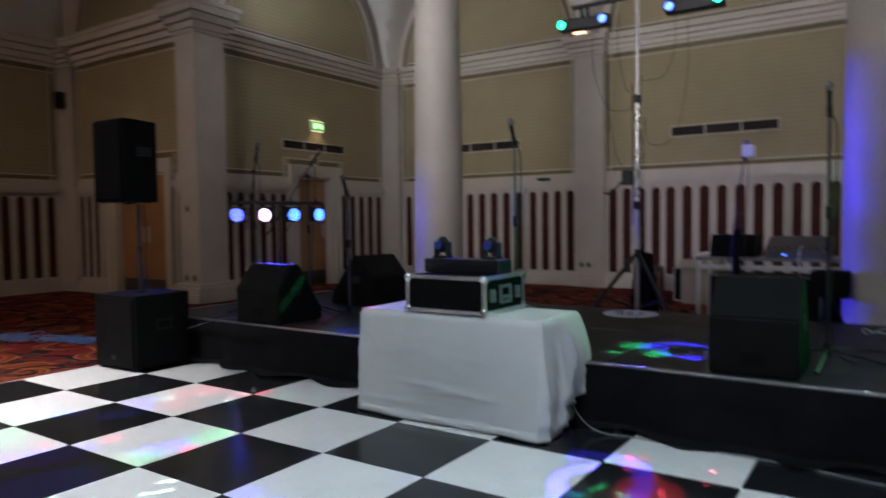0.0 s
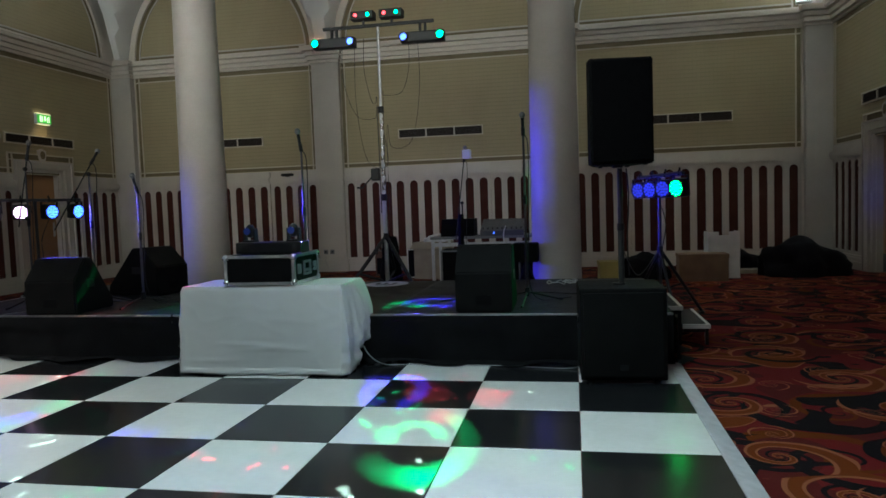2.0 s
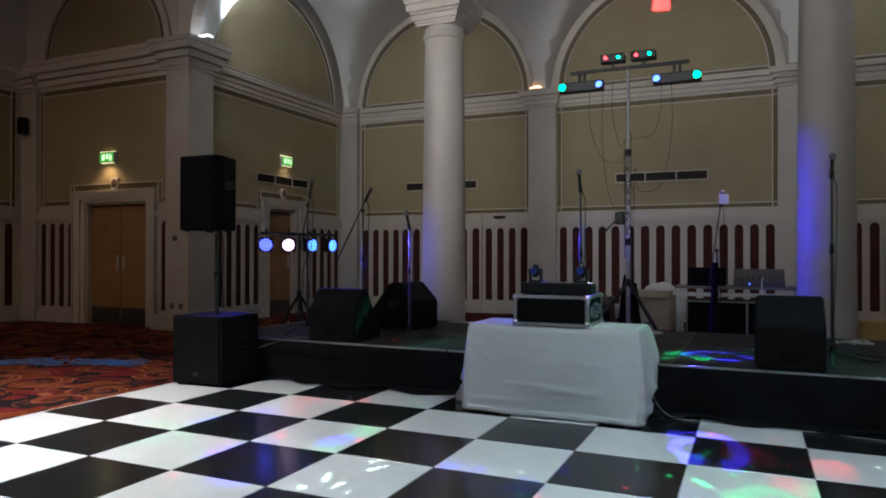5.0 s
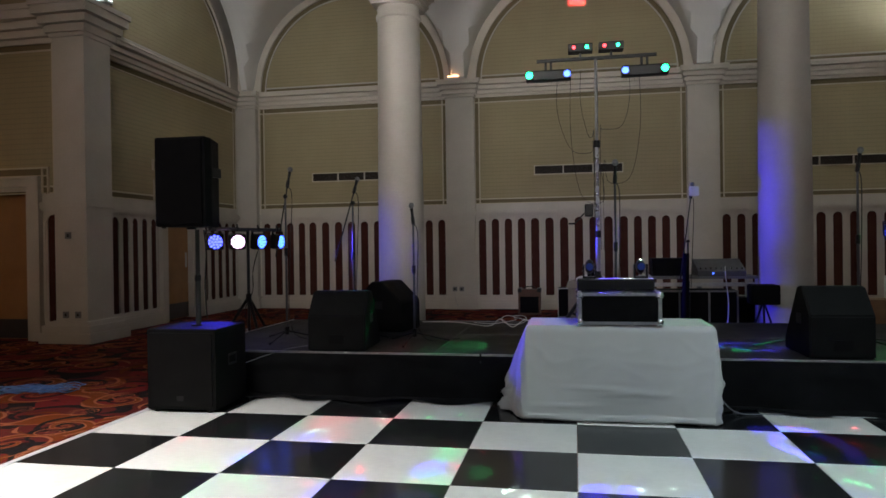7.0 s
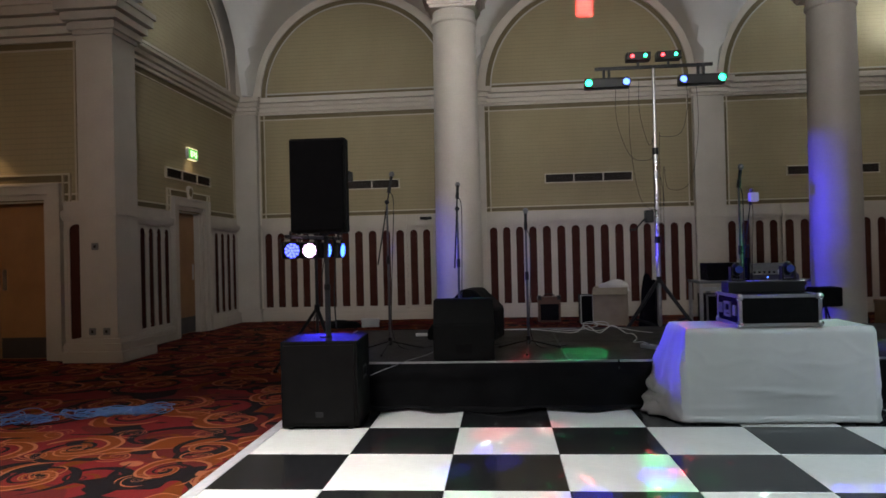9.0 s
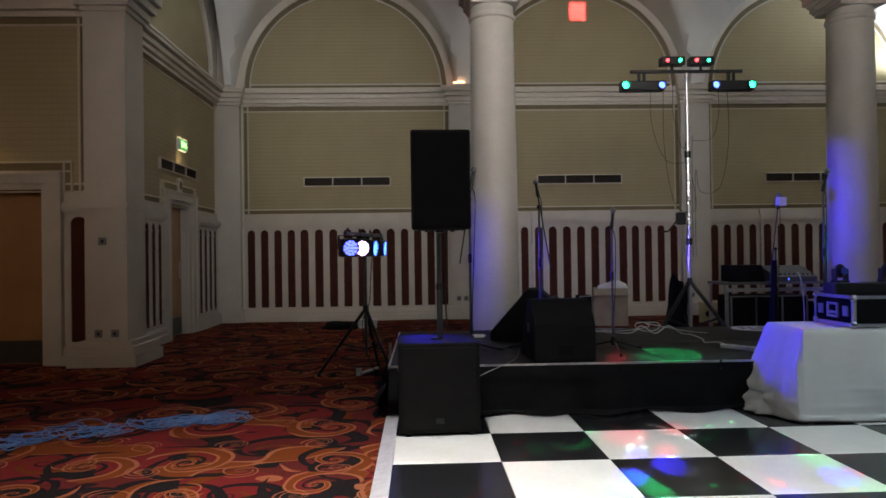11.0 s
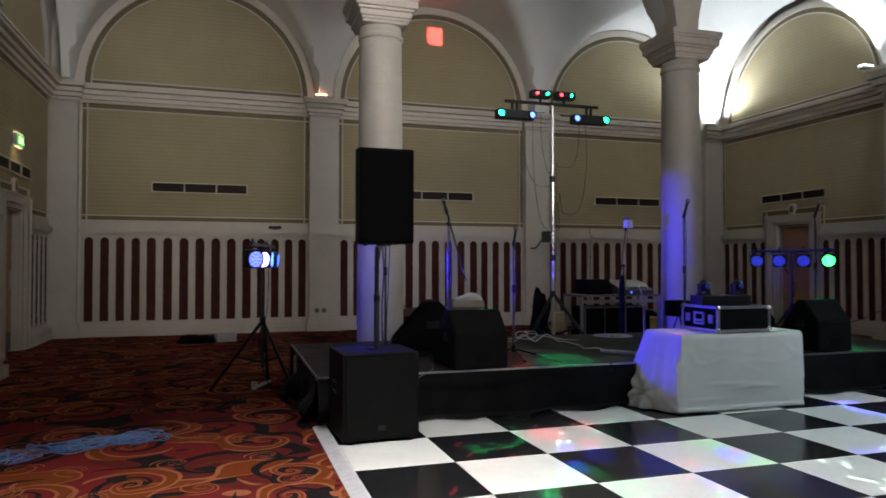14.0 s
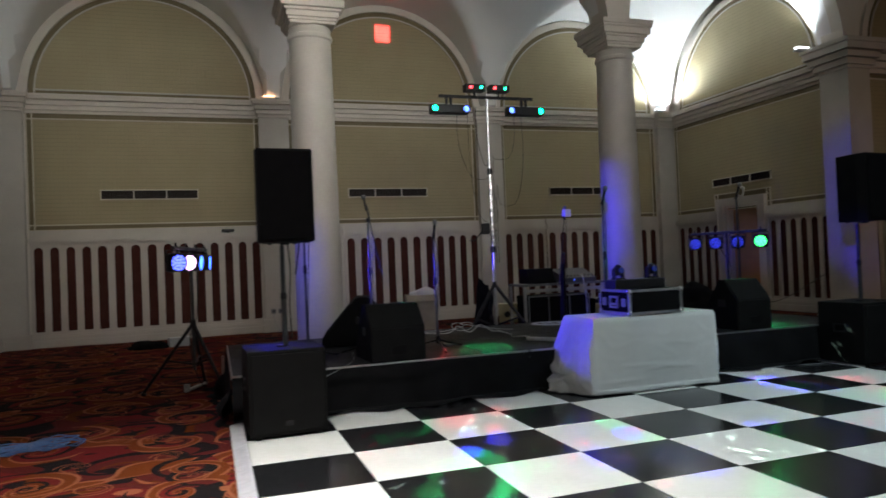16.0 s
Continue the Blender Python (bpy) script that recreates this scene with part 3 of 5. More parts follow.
RAIL = ((0.07, 1.985, 2.015), (0.095, 2.015, 2.055), (0.105, 2.055, 2.105), (0.085, 2.105, 2.13), (0.03, 2.13, 2.255))
SKIRTING = ((0.115, CARPET_Z, 0.115), (0.085, 0.115, 0.15), (0.10, 0.15, 0.185), (0.07, 0.185, 0.22))


def dado(parent, at, w, n=0):
    """Striped dado of width w with n slots, a rail and a skirting."""
    n = n or max(1, round(w / SLOT_W))
    part("dado_backing", box(B(), -w / 2, w / 2, -0.012, 0, 0.2, 2.0), REDPANEL, parent, "oxblood red backing", at=at)
    for k in range(n):
        part("dado_board", SLOT, None, parent, at=at @ Matrix.Translation(((k + 0.5) * w / n - w / 2, 0, 0)) @ Matrix.Diagonal((w / n / SLOT_W, 1, 1, 1)))
    for name, steps_of in (("dado_rail", RAIL), ("skirting", SKIRTING)):
        bm = B()
        for d, z0, z1 in steps_of:
            box(bm, -w / 2, w / 2, -d, 0, z0, z1)
        part(name, bm, CREAM, parent, at=at)


def breast_dado(parent, at, w, mid=2.14):
    """A bay's dado: four slots each side of a middle stretch of seven that stands forward."""
    side = (w - mid) / 2
    for s in (-1, 1):
        dado(parent, at @ Matrix.Translation((s * (mid + side) / 2, 0, 0)), side, 4)
    part("dado_core", box(B(), -mid / 2 + 0.002, mid / 2 - 0.002, -0.07, 0, CARPET_Z, 2.25), CREAM, parent, at=at)
    dado(parent, at @ Matrix.Translation((0, -0.07, 0)), mid, 7)


CORNICE = ((0.05, 4.575, 4.615), (0.035, 4.615, 4.635), (0.11, 4.635, 4.705), (0.075, 4.705, 4.725), (0.16, 4.725, 4.80), (0.12, 4.80, 4.82), (0.235, 4.82, 4.875), (0.26, 4.875, 4.92))
HALL_CORNICE = ((0.05, 4.575, 4.63), (0.035, 4.63, 4.66), (0.12, 4.66, 4.76), (0.08, 4.76, 4.785), (0.18, 4.785, 4.89), (0.14, 4.89, 4.915), (0.26, 4.915, 5.04), (0.29, 5.04, 5.12))
PIER_CAPITAL = ((0.03, 4.60, 4.66), (0.08, 4.66, 4.76), (0.05, 4.76, 4.785), (0.14, 4.785, 4.89), (0.10, 4.89, 4.915), (0.20, 4.915, 5.04), (0.23, 5.04, 5.12))


def cornice(parent, at, w, steps_of=CORNICE):
    bm = B()
    for d, z0, z1 in steps_of:
        box(bm, -w / 2, w / 2, -d, 0, z0, z1)
    part("cornice", bm, PLASTER, parent, "cream moulded cornice", at=at)


def pilaster(parent, at, w, d=0.16, z1=4.6):
    bm = B()
    box(bm, -w / 2, w / 2, -d, 0, CARPET_Z, z1)
    for e, z0, zz in ((0.06, CARPET_Z, 0.14), (0.035, 0.14, 0.2), (0.05, 0.2, 0.25), (0.02, 2.03, 2.1)):
        box(bm, -w / 2 - e, w / 2 + e, -d - e, 0, z0, zz)
    part("pilaster", bm, CREAM, parent, "cream painted pilaster", at=at)
    bm = B()
    for e, z0, zz in CORNICE:
        box(bm, -w / 2 - e * 0.6, w / 2 + e * 0.6, -d - e, 0, z0 + 0.003, zz + 0.003)
    part("entablature_block", bm, PLASTER, parent, at=at)


def vent(parent, at, w=1.86, h=0.21):
    """Grille of three louvred fields in a pale frame."""
    fr = part("vent_frame", rect_frame(B(), -w / 2, w / 2, -h / 2, h / 2, 0.022, -0.05, 0), TRIM, parent, "pale vent frame", at=at)
    bm = B()
    for k in (-1, 1):
        box(bm, k * w / 6 - 0.014, k * w / 6 + 0.014, -0.05, 0, -h / 2 + 0.02, h / 2 - 0.02)
    part("mullion", bm, CREAM, fr)
    part("vent_back", box(B(), -w / 2 + 0.02, w / 2 - 0.02, -0.022, -0.02, -h / 2 + 0.02, h / 2 - 0.02), VENTDARK, fr)
    for k in range(6):
        z = -h / 2 + 0.035 + k * (h - 0.06) / 5.5
        part("louvre", box(B(), -w / 2 + 0.022, w / 2 - 0.022, -0.045, -0.024, z, z + 0.008), VENTDARK, fr)


# rear wall
PIL = (CX - BAY / 2, CX + BAY / 2)
for b in (-1, 0, 1):
    at = Matrix.Translation((CX + b * BAY, WY, 0))
    w = BAY - PW
    wall_panel(wall_north, at, w + 0.02)
    lunette(wall_north, at)
    breast_dado(wall_north, at, w)
    cornice(wall_north, at, w + 0.3)
    vent(wall_north, at @ Matrix.Translation((0, -0.015, 2.955)))
for x in PIL:
    pilaster(wall_north, Matrix.Translation((x, WY, 0)), PW)
for s in (-1, 1):
    pilaster(wall_north, Matrix.Translation((CX + s * (WX - 0.25), WY, 0)), 0.5)

# side walls of the aisle, seen from inside with the face turned to y = 0
for s, w in ((-1, wall_west), (1, wall_east)):
    base = Matrix.Translation((CX + s * WX, 0, 0)) @ Matrix.Rotation(radians(90 if s < 0 else -90), 4, "Z")

    def along(y, base=base, s=s):
        return base @ Matrix.Translation((y if s < 0 else -y, 0, 0))
    pm = along(9.12)
    wall_panel(w, along(9.08), 4.94)
    edge = DOOR_W / 2 + 0.28
    for y0, y1, n in ((6.6, DOOR_Y - edge, 7), (DOOR_Y + edge, 11.56, 5)):
        dado(w, along((y0 + y1) / 2), y1 - y0, n)
    lunette(w, pm)
    cornice(w, pm, 5.2)
    vent(w, along(DOOR_Y) @ Matrix.Translation((0, -0.012, 2.94)), 1.84, 0.2)


def doorway(parent, at, w, h, double, name, label):
    """Flat stepped architrave, the panel's margin carried round its head, a small shield over it, and the leaves within."""
    bm, e = B(), w / 2
    for a, b, d in ((0, 0.09, 0.05), (0.09, 0.245, 0.095), (0.245, 0.28, 0.12)):
        for sx in (-1, 1):
            box(bm, *sorted((sx * (e + a), sx * (e + b))), -d, 0, CARPET_Z, h + b * 0.8)
        box(bm, -e - a, e + a, -d, 0, h + a * 0.8, h + b * 0.8)
    part("architrave", bm, CREAM, parent, "cream stepped door architrave", at=at)
    o, z0, z1 = e + 0.28, h + 0.224, h + 0.345
    bm = box(B(), -o - 0.10, o + 0.10, -0.03, 0, z0, z1)
    for sx in (-1, 1):
        box(bm, *sorted((sx * o, sx * (o + 0.10))), -0.03, 0, 2.26, z0)
    part("head_margin", bm, TAN, parent, "tan painted margin", at=at)
    bm = box(B(), -o - 0.125, o + 0.125, -0.052, -0.01, z1, z1 + 0.026)
    box(bm, -o, o, -0.05, -0.01, z0, z0 + 0.02)
    for sx in (-1, 1):
        for x in (o, o + 0.10):
            box(bm, *sorted((sx * x, sx * (x + 0.025))), -0.052, -0.01, 2.26, z1)
        for z in (2.36, z0 + 0.0):
            box(bm, *sorted((sx * (o + 0.025), sx * (o + 0.10))), -0.05, -0.01, z, z + 0.02)
    part("head_bead", bm, TRIM, parent, "buff bead moulding", at=at)
    bm = prism(B(), [(-0.06, z0 - 0.02), (0.06, z0 - 0.02), (0.10, z0 + 0.10), (0.11, z0 + 0.22), (0, z0 + 0.26), (-0.11, z0 + 0.22), (-0.10, z0 + 0.10)], "y", -0.065, 0)
    bmesh.ops.bevel(bm, geom=list(bm.edges), offset=0.012, segments=2, affect="EDGES")
    part("keystone", bm, CREAM, parent, "small cream shield over the door", at=at)
    part("boss", ball(B(), (0, -0.062, z0 + 0.13), 0.07, (1, 0.25, 1.2)), TAN, parent, "tan oval boss", at=at, smooth=True)
    d = thing(name, label, "door", at, kind="structure")
    n = 2 if double else 1
    lw = (w - 0.064) / n
    for k in range(n):
        x0 = -w / 2 + 0.032 + k * lw
        leaf = part("leaf", box(B(), x0 + 0.006, x0 + lw - 0.006, 0.10, 0.15, CARPET_Z + 0.01, h - 0.034, 0.003), WOOD, d)
        part("kick_plate", box(B(), x0 + 0.02, x0 + lw - 0.02, 0.094, 0.099, CARPET_Z + 0.02, 0.30), DARKKICK, leaf, "dark kick plate")
        hx = x0 + (lw - 0.08 if k == 0 else 0.08)
        part("push_plate", box(B(), hx - 0.03, hx + 0.03, 0.094, 0.099, 1.0, 1.3), STEEL, leaf)
    part("jamb", box(box(box(B(), -w / 2 + 0.003, -w / 2 + 0.03, 0.003, 0.28, CARPET_Z, h - 0.003), w / 2 - 0.03, w / 2 - 0.003, 0.003, 0.28, CARPET_Z, h - 0.003), -w / 2 + 0.03, w / 2 - 0.03, 0.003, 0.28, h - 0.03, h - 0.003), CREAM, d)
    part("backing", box(B(), -w / 2 - 0.1, w / 2 + 0.1, 0.29, 0.31, CARPET_Z, h + 0.1), DARKKICK, d)


for s, w in ((-1, wall_west), (1, wall_east)):
    base = Matrix.Translation((CX + s * WX, DOOR_Y, 0)) @ Matrix.Rotation(radians(90 if s < 0 else -90), 4, "Z")
    doorway(w, base, DOOR_W, DOOR_H, False, "door_1" if s < 0 else "door_2", "closed wooden single door in a moulded cream surround")

for s in (-1, 1):
    w = wall_ends[s]
    doorway(w, Matrix.Translation((CX + s * PAIR_X, EY, 0)), PAIR_W, DOOR_H, True, "door_3" if s < 0 else "door_4", "closed pair of brown wooden doors with dark kick plates")
    at = Matrix.Translation((CX + s * 9.62, EY, 0))
    wall_panel(w, at, 3.54)
    cornice(w, at, 4.46, HALL_CORNICE)
    lunette(w, at, 1.62, 5.1)
    edge = PAIR_W / 2 + 0.28
    for a, b, n in ((7.8, PAIR_X - edge, 1), (PAIR_X + edge, 11.4, 4)):
        dado(w, Matrix.Translation((CX + s * (a + b) / 2, EY, 0)), b - a, n)
    pilaster(w, Matrix.Translation((CX + s * (HALL - 0.22), EY, 0)), 0.44, 0.1)
    # pier at the end of the arcade
    px, py0, py1 = (-10.36, 6.0, 6.6) if s < 0 else (4.82, 6.0, 6.62)
    pier = thing("pier", "square cream painted pier with moulded capital", "pier", kind="structure")
    part("shaft", box(B(), px - 0.27, px + 0.27, py0, py1, CARPET_Z, 4.62), CREAM, pier)
    for name, steps_of in (("base", ((0.17, CARPET_Z, 0.13), (0.12, 0.13, 0.19), (0.14, 0.19, 0.24), (0.08, 0.24, 0.30))), ("band", ((0.02, 2.04, 2.1),)), ("capital", PIER_CAPITAL)):
        bm = B()
        for e, z0, z1 in steps_of:
            box(bm, px - 0.27 - e, px + 0.27 + e, py0 - e, py1 + e, z0 + 0.003, z1 + 0.003)
        part(name, bm, CREAM, pier)
    hm = Matrix.Translation((CX + s * HALL, 0, 0)) @ Matrix.Rotation(radians(90 if s < 0 else -90), 4, "Z")
    for y0, y1 in ((1.9, 5.95), (-2.7, 1.4)):
        m = hm @ Matrix.Translation(((y0 + y1) / 2 * -s, 0, 0))
        wall_panel(hall_sides[s], m, y1 - y0)
        vent(hall_sides[s], m @ Matrix.Translation((0, -0.012, 2.955)))
        part("skirting_grille", rect_frame(box(B(), -0.34, 0.34, -0.108, -0.1, 0.03, 0.09), -0.36, 0.36, 0.015, 0.105, 0.015, -0.116, -0.1), VENTDARK, hall_sides[s], "dark skirting grille", at=m)
        dado(hall_sides[s], m, y1 - y0)
        cornice(hall_sides[s], m, y1 - y0 + 0.5, HALL_CORNICE)
        pilaster(hall_sides[s], hm @ Matrix.Translation(((y0 - 0.25) * -s, 0, 0)), 0.45)

# ---- columns ----


def column(at):
    col = thing("column", "round cream plaster column with a square moulded capital", "column", Matrix.Translation(at), "arcade columns", "structure")
    bm = B()
    lathe(bm, [(0.40, 0.16), (0.41, 0.2), (0.40, 0.25), (0.345, 0.27), (0.335, 0.30)])
    lathe(bm, [(0.322, 0.30)] + [(0.322 - 0.03 * (k / 8) ** 1.6, 0.30 + 4.22 * k / 8) for k in range(1, 9)] + [(0.312, 4.54), (0.315, 4.57), (0.312, 4.59), (0.292, 4.60), (0.292, 4.71)])
    part("shaft", bm, CREAM, col, smooth=True)
    part("plinth", box(B(), -0.42, 0.42, -0.42, 0.42, 0, 0.16, 0.012), CREAM, col)
    bm = B()
    for h, z0, z1 in ((0.315, 4.70, 4.74), (0.335, 4.74, 4.78), (0.36, 4.78, 4.86), (0.39, 4.86, 4.90), (0.43, 4.90, 5.0), (0.45, 5.0, 5.04), (0.465, 5.04, 5.12)):
        box(bm, -h, h, -h, h, z0, z1, 0.01)
    part("capital", bm, PLASTER, col, "square stepped capital")
    return col


for x, y in ((-5.26, 6.20), (-0.24, 6.29)):
    column((x, y, CARPET_Z))

# uplighter fittings
for x, y, z, lit in ((4.35, 11.3, 4.93, LAMPWHITE), (-0.25, 6.8, 5.12, LAMPWHITE), (4.3, 6.78, 5.12, LAMPWHITE), (-9.9, 6.2, 5.12, LAMPWHITE), (-5.4, 11.46, 4.935, LAMPORANGE)):
    up = thing("uplighter", "small white uplighter standing on the cornice", "light", Matrix.Translation((x, y, z)), "cornice uplighters")
    part("housing", box(B(), -0.13, 0.13, -0.07, 0.07, 0, 0.045, 0.01), WHITEPLASTIC, up)
    part("lens", box(B(), -0.12, 0.12, -0.072, 0.06, 0.046, 0.075, 0.01), lit, up, "glowing lens")

# ---- dance floor ----
T = 0.72
IX0, IX1, JY0, JY1 = -9, 1, -6, 4
STAGE_Z = 0.42
dance = thing("dance_floor", "portable black and white chequered dance floor with aluminium edging", "dance floor", kind="structure")
bm = B()
X0, X1, Y0, Y1 = IX0 * T, IX1 * T, JY0 * T, JY1 * T
for q in ([(X0 - 0.11, CARPET_Z), (X0, CARPET_Z), (X0, 0.002), (X0 - 0.015, 0.002)], [(X1 + 0.11, CARPET_Z), (X1, CARPET_Z), (X1, 0.002), (X1 + 0.015, 0.002)]):
    prism(bm, q, "y", Y0 - 0.1, Y1)
prism(bm, [(Y0 - 0.11, CARPET_Z), (Y0, CARPET_Z), (Y0, 0.002), (Y0 - 0.015, 0.002)], "x", X0, X1)
part("edging", bm, EDGING, dance, "bevelled aluminium edge strip")

# ---- subwoofers and loudspeakers ----


def subwoofer(at, turn):
    s = thing("subwoofer", "large black subwoofer cabinet with mesh front on the dance floor", "speaker", Matrix.Translation(at) @ Matrix.Rotation(radians(turn), 4, "Z"), "subwoofers")
    w, d, h = 0.62, 0.6, 0.70
    part("cabinet", box(B(), -w / 2, w / 2, 0.02, d, 0.02, h, 0.012), CHARCOAL, s)
    part("grille", box(B(), -w / 2 + 0.025, w / 2 - 0.025, 0.0, 0.022, 0.05, h - 0.03, 0.006), CHARCOAL, s, "black mesh grille")
    part("badge", box(B(), -0.03, 0.03, -0.004, 0.001, 0.10, 0.14, 0.002), BLACKPLASTIC, s, "small plain badge")
    for sx in (-1, 1):
        part("handle", rect_frame(B(), -0.08, 0.08, 0.36, 0.46, 0.018, -0.006, 0.006), BLACKPLASTIC, s, at=Matrix.Translation((sx * w / 2, 0.32, 0)) @ Matrix.Rotation(radians(90), 4, "Z"))
        for y in (0.06, 0.54):
            part("foot", rod(B(), (sx * 0.24, y, 0), (sx * 0.24, y, 0.021), 0.025), BLACKPLASTIC, s)
    part("pole_socket", rod(B(), (0, 0.3, h), (0, 0.3, h + 0.012), 0.05, seg=20), BLACKMETAL, s)
    return s


def speaker_pole(at, h):
    s = thing("speaker_pole", "black steel pole between subwoofer and loudspeaker", "pole", Matrix.Translation(at), "speaker poles")
    part("lower_tube", rod(B(), (0, 0, 0), (0, 0, h * 0.5), 0.023), BLACKPOLE, s)
    part("upper_tube", rod(B(), (0, 0, h * 0.5), (0, 0, h), 0.019), BLACKPOLE, s)
    part("collar", rod(B(), (0, 0, h * 0.46), (0, 0, h * 0.52), 0.027), BLACKPLASTIC, s)
    part("cable", tube(B(), smooth_line([(0.05, 0.02, h), (0.065, 0.03, h * 0.75), (0.05, 0.03, h * 0.4), (0.06, 0.04, 0.05)]), 0.006), BLACKPLASTIC, s, "hanging black cable")
    return s


def loudspeaker(at, turn):
    s = thing("loudspeaker", "tall black full-range loudspeaker on a pole", "speaker", Matrix.Translation(at) @ Matrix.Rotation(radians(turn), 4, "Z"), "loudspeakers")
    w, d, h = 0.45, 0.42, 0.75
    bm = B()
    prism(bm, [(-w / 2, 0.02), (w / 2, 0.02), (w / 2, 0.14), (w / 2 - 0.08, d), (-w / 2 + 0.08, d), (-w / 2, 0.14)], "z", 0, h)
    bmesh.ops.bevel(bm, geom=list(bm.edges), offset=0.008, segments=2, affect="EDGES")
    part("cabinet", bm, BLACKBOX, s)
    part("grille", box(B(), -w / 2 + 0.015, w / 2 - 0.015, 0.0, 0.022, 0.02, h - 0.02, 0.006), GRILLE, s, "black mesh grille")
    for x in (-0.17, 0.17):
        for y in (0.06, 0.34):
            part("foot", rod(B(), (x * (1 if y < 0.2 else 0.6), y, -0.012), (x * (1 if y < 0.2 else 0.6), y, 0.002), 0.018), BLACKPLASTIC, s)
    part("pole_cup", rod(B(), (0, 0.2, -0.02), (0, 0.2, 0.002), 0.04), BLACKMETAL, s)
    bm = B()
    box(bm, w / 2 - 0.02, w / 2 + 0.006, 0.16, 0.30, 0.42, 0.5, 0.004)
    part("side_handle", bm, BLACKPLASTIC, s)
    return s


subwoofer((-6.145, 2.09, 0.0), 2)
speaker_pole((-6.13, 2.37, 0.712), 0.83)
loudspeaker((-6.115, 2.06, 1.562), 1)
subwoofer((0.33, 2.12, 0.0), 2)
speaker_pole((0.34, 2.42, 0.712), 0.87)
loudspeaker((0.345, 2.10, 1.602), 8)

# ---- stage ----
SEAM = mat("dull seam metal", (0.05, 0.05, 0.052), rough=0.55, metal=0.4, scale=12)
stage_at = Matrix.Translation((-6.56, 2.80, 0)) @ Matrix.Rotation(radians(-0.4), 4, "Z")
stage = thing("stage", "low black modular stage with silver edges and black skirt", "stage", stage_at)
SW, SD = 7.32, 2.62
for i in range(3):
    for j in range(2):
        x0, y0 = i * SW / 3, j * SD / 2
        deck = part("deck", box(B(), x0 + 0.012, x0 + SW / 3 - 0.012, y0 + 0.012, y0 + SD / 2 - 0.012, STAGE_Z - 0.05, STAGE_Z), DECK, stage)
        part("deck_frame", rect_frame(B(), x0 + 0.001, x0 + SW / 3 - 0.001, y0 + 0.001, y0 + SD / 2 - 0.001, 0.007, -STAGE_Z - 0.002, -STAGE_Z + 0.012), SEAM, deck, "dull dark metal edge",
             at=Matrix.Rotation(radians(-90), 4, "X"))
        for dx in (0.08, SW / 3 - 0.08):
            for dy in (0.08, SD / 2 - 0.08):
                part("leg", rod(B(), (x0 + dx, y0 + dy, 0.0), (x0 + dx, y0 + dy, STAGE_Z - 0.05), 0.024), STEEL, stage)


def skirt(bm, a, b, top, bottom, seed):
    """Gathered drape between two points, with a trailing hem."""
    rnd = random.Random(seed)
    a, b = Vector(a), Vector(b)
    n = int((b - a).length / 0.03)
    d = (b - a).normalized()
    out = Vector((d.y, -d.x, 0))
    rows = []
    ph = [rnd.uniform(0, 6) for _ in range(4)]
    ROWS = 12
    for j in range(ROWS + 1):
        f = j / ROWS
        row = []
        for i in range(n + 1):
            s = i * 0.03
            fold = 0.5 + 0.5 * math.sin(s * 11 + ph[0] + 1.3 * math.sin(s * 2.1 + ph[1]))
            slump = max(0.0, noise.noise(Vector((s * 1.3, ph[2], f * 1.5)))) * 0.16 * math.sin(f * math.pi * 0.8)
            push = 0.014 + f * (0.055 * fold + 0.03 * math.sin(s * 3.1 + ph[2])) + slump + (0.05 * fold + 0.05 if j == ROWS else 0)
            p = a + d * min(s, (b - a).length) + out * push
            row.append(bm.verts.new((p.x, p.y, top + (bottom - top) * f + (0.012 * math.sin(s * 6 + ph[3]) + 0.012 if j == ROWS else 0))))
        rows.append(row)
    for lo, hi in zip(rows, rows[1:]):
        for i in range(n):
            bm.faces.new((lo[i], lo[i + 1], hi[i + 1], hi[i]))
    return bm


for k, (a, b) in enumerate((((0, 0, 0), (SW, 0, 0)), ((0, SD, 0), (0, 0, 0)), ((SW, 0, 0), (SW, SD, 0)))):
    part("skirt", skirt(B(), a, b, STAGE_Z - 0.012, 0.004 if k == 0 else CARPET_Z + 0.004, k), BLACKCLOTH, stage, "gathered black skirt", smooth=True)

part("edge_strip", box(box(B(), 0, SW, -0.006, 0.012, STAGE_Z - 0.03, STAGE_Z + 0.003), -0.006, 0.010, 0.013, SD, STAGE_Z - 0.03, STAGE_Z + 0.003), STEEL, stage, "silver front edge")
part("edge_joint", box(B(), 2.855, 2.872, -0.012, 0.004, STAGE_Z - 0.075, STAGE_Z + 0.006, 0.002), BLACKMETAL, stage)
part("corner_post", rod(B(), (-0.06, 1.42, CARPET_Z), (-0.06, 1.42, STAGE_Z + 0.02), 0.014), STEEL, stage, "silver tube leg at the corner")

steps = thing("stage_steps", "two black treads with white edges beside the stage", "steps", Matrix.Translation((0.70, 3.62, CARPET_Z)))
for k, (x0, z) in enumerate(((0.02, 0.36), (0.26, 0.19))):
    t = part("tread", box(B(), x0, x0 + 0.24, 0, 0.95, z - 0.03, z), DECK, steps)
    part("nosing", box(box(B(), x0 + 0.215, x0 + 0.243, -0.003, 0.953, z - 0.034, z + 0.004), x0, x0 + 0.214, -0.003, 0.025, z - 0.034, z + 0.004), WHITEPLASTIC, t, "white edge strip")
    for y in (0.03, 0.92):
        part("leg", box(B(), x0 + 0.2, x0 + 0.23, y - 0.015, y + 0.015, 0, z - 0.03), BLACKMETAL, steps)
        part("bearer", box(B(), x0 + 0.01, x0 + 0.2, y - 0.012, y + 0.012, z - 0.07, z - 0.031), BLACKMETAL, steps)

# ---- table with cloth ----


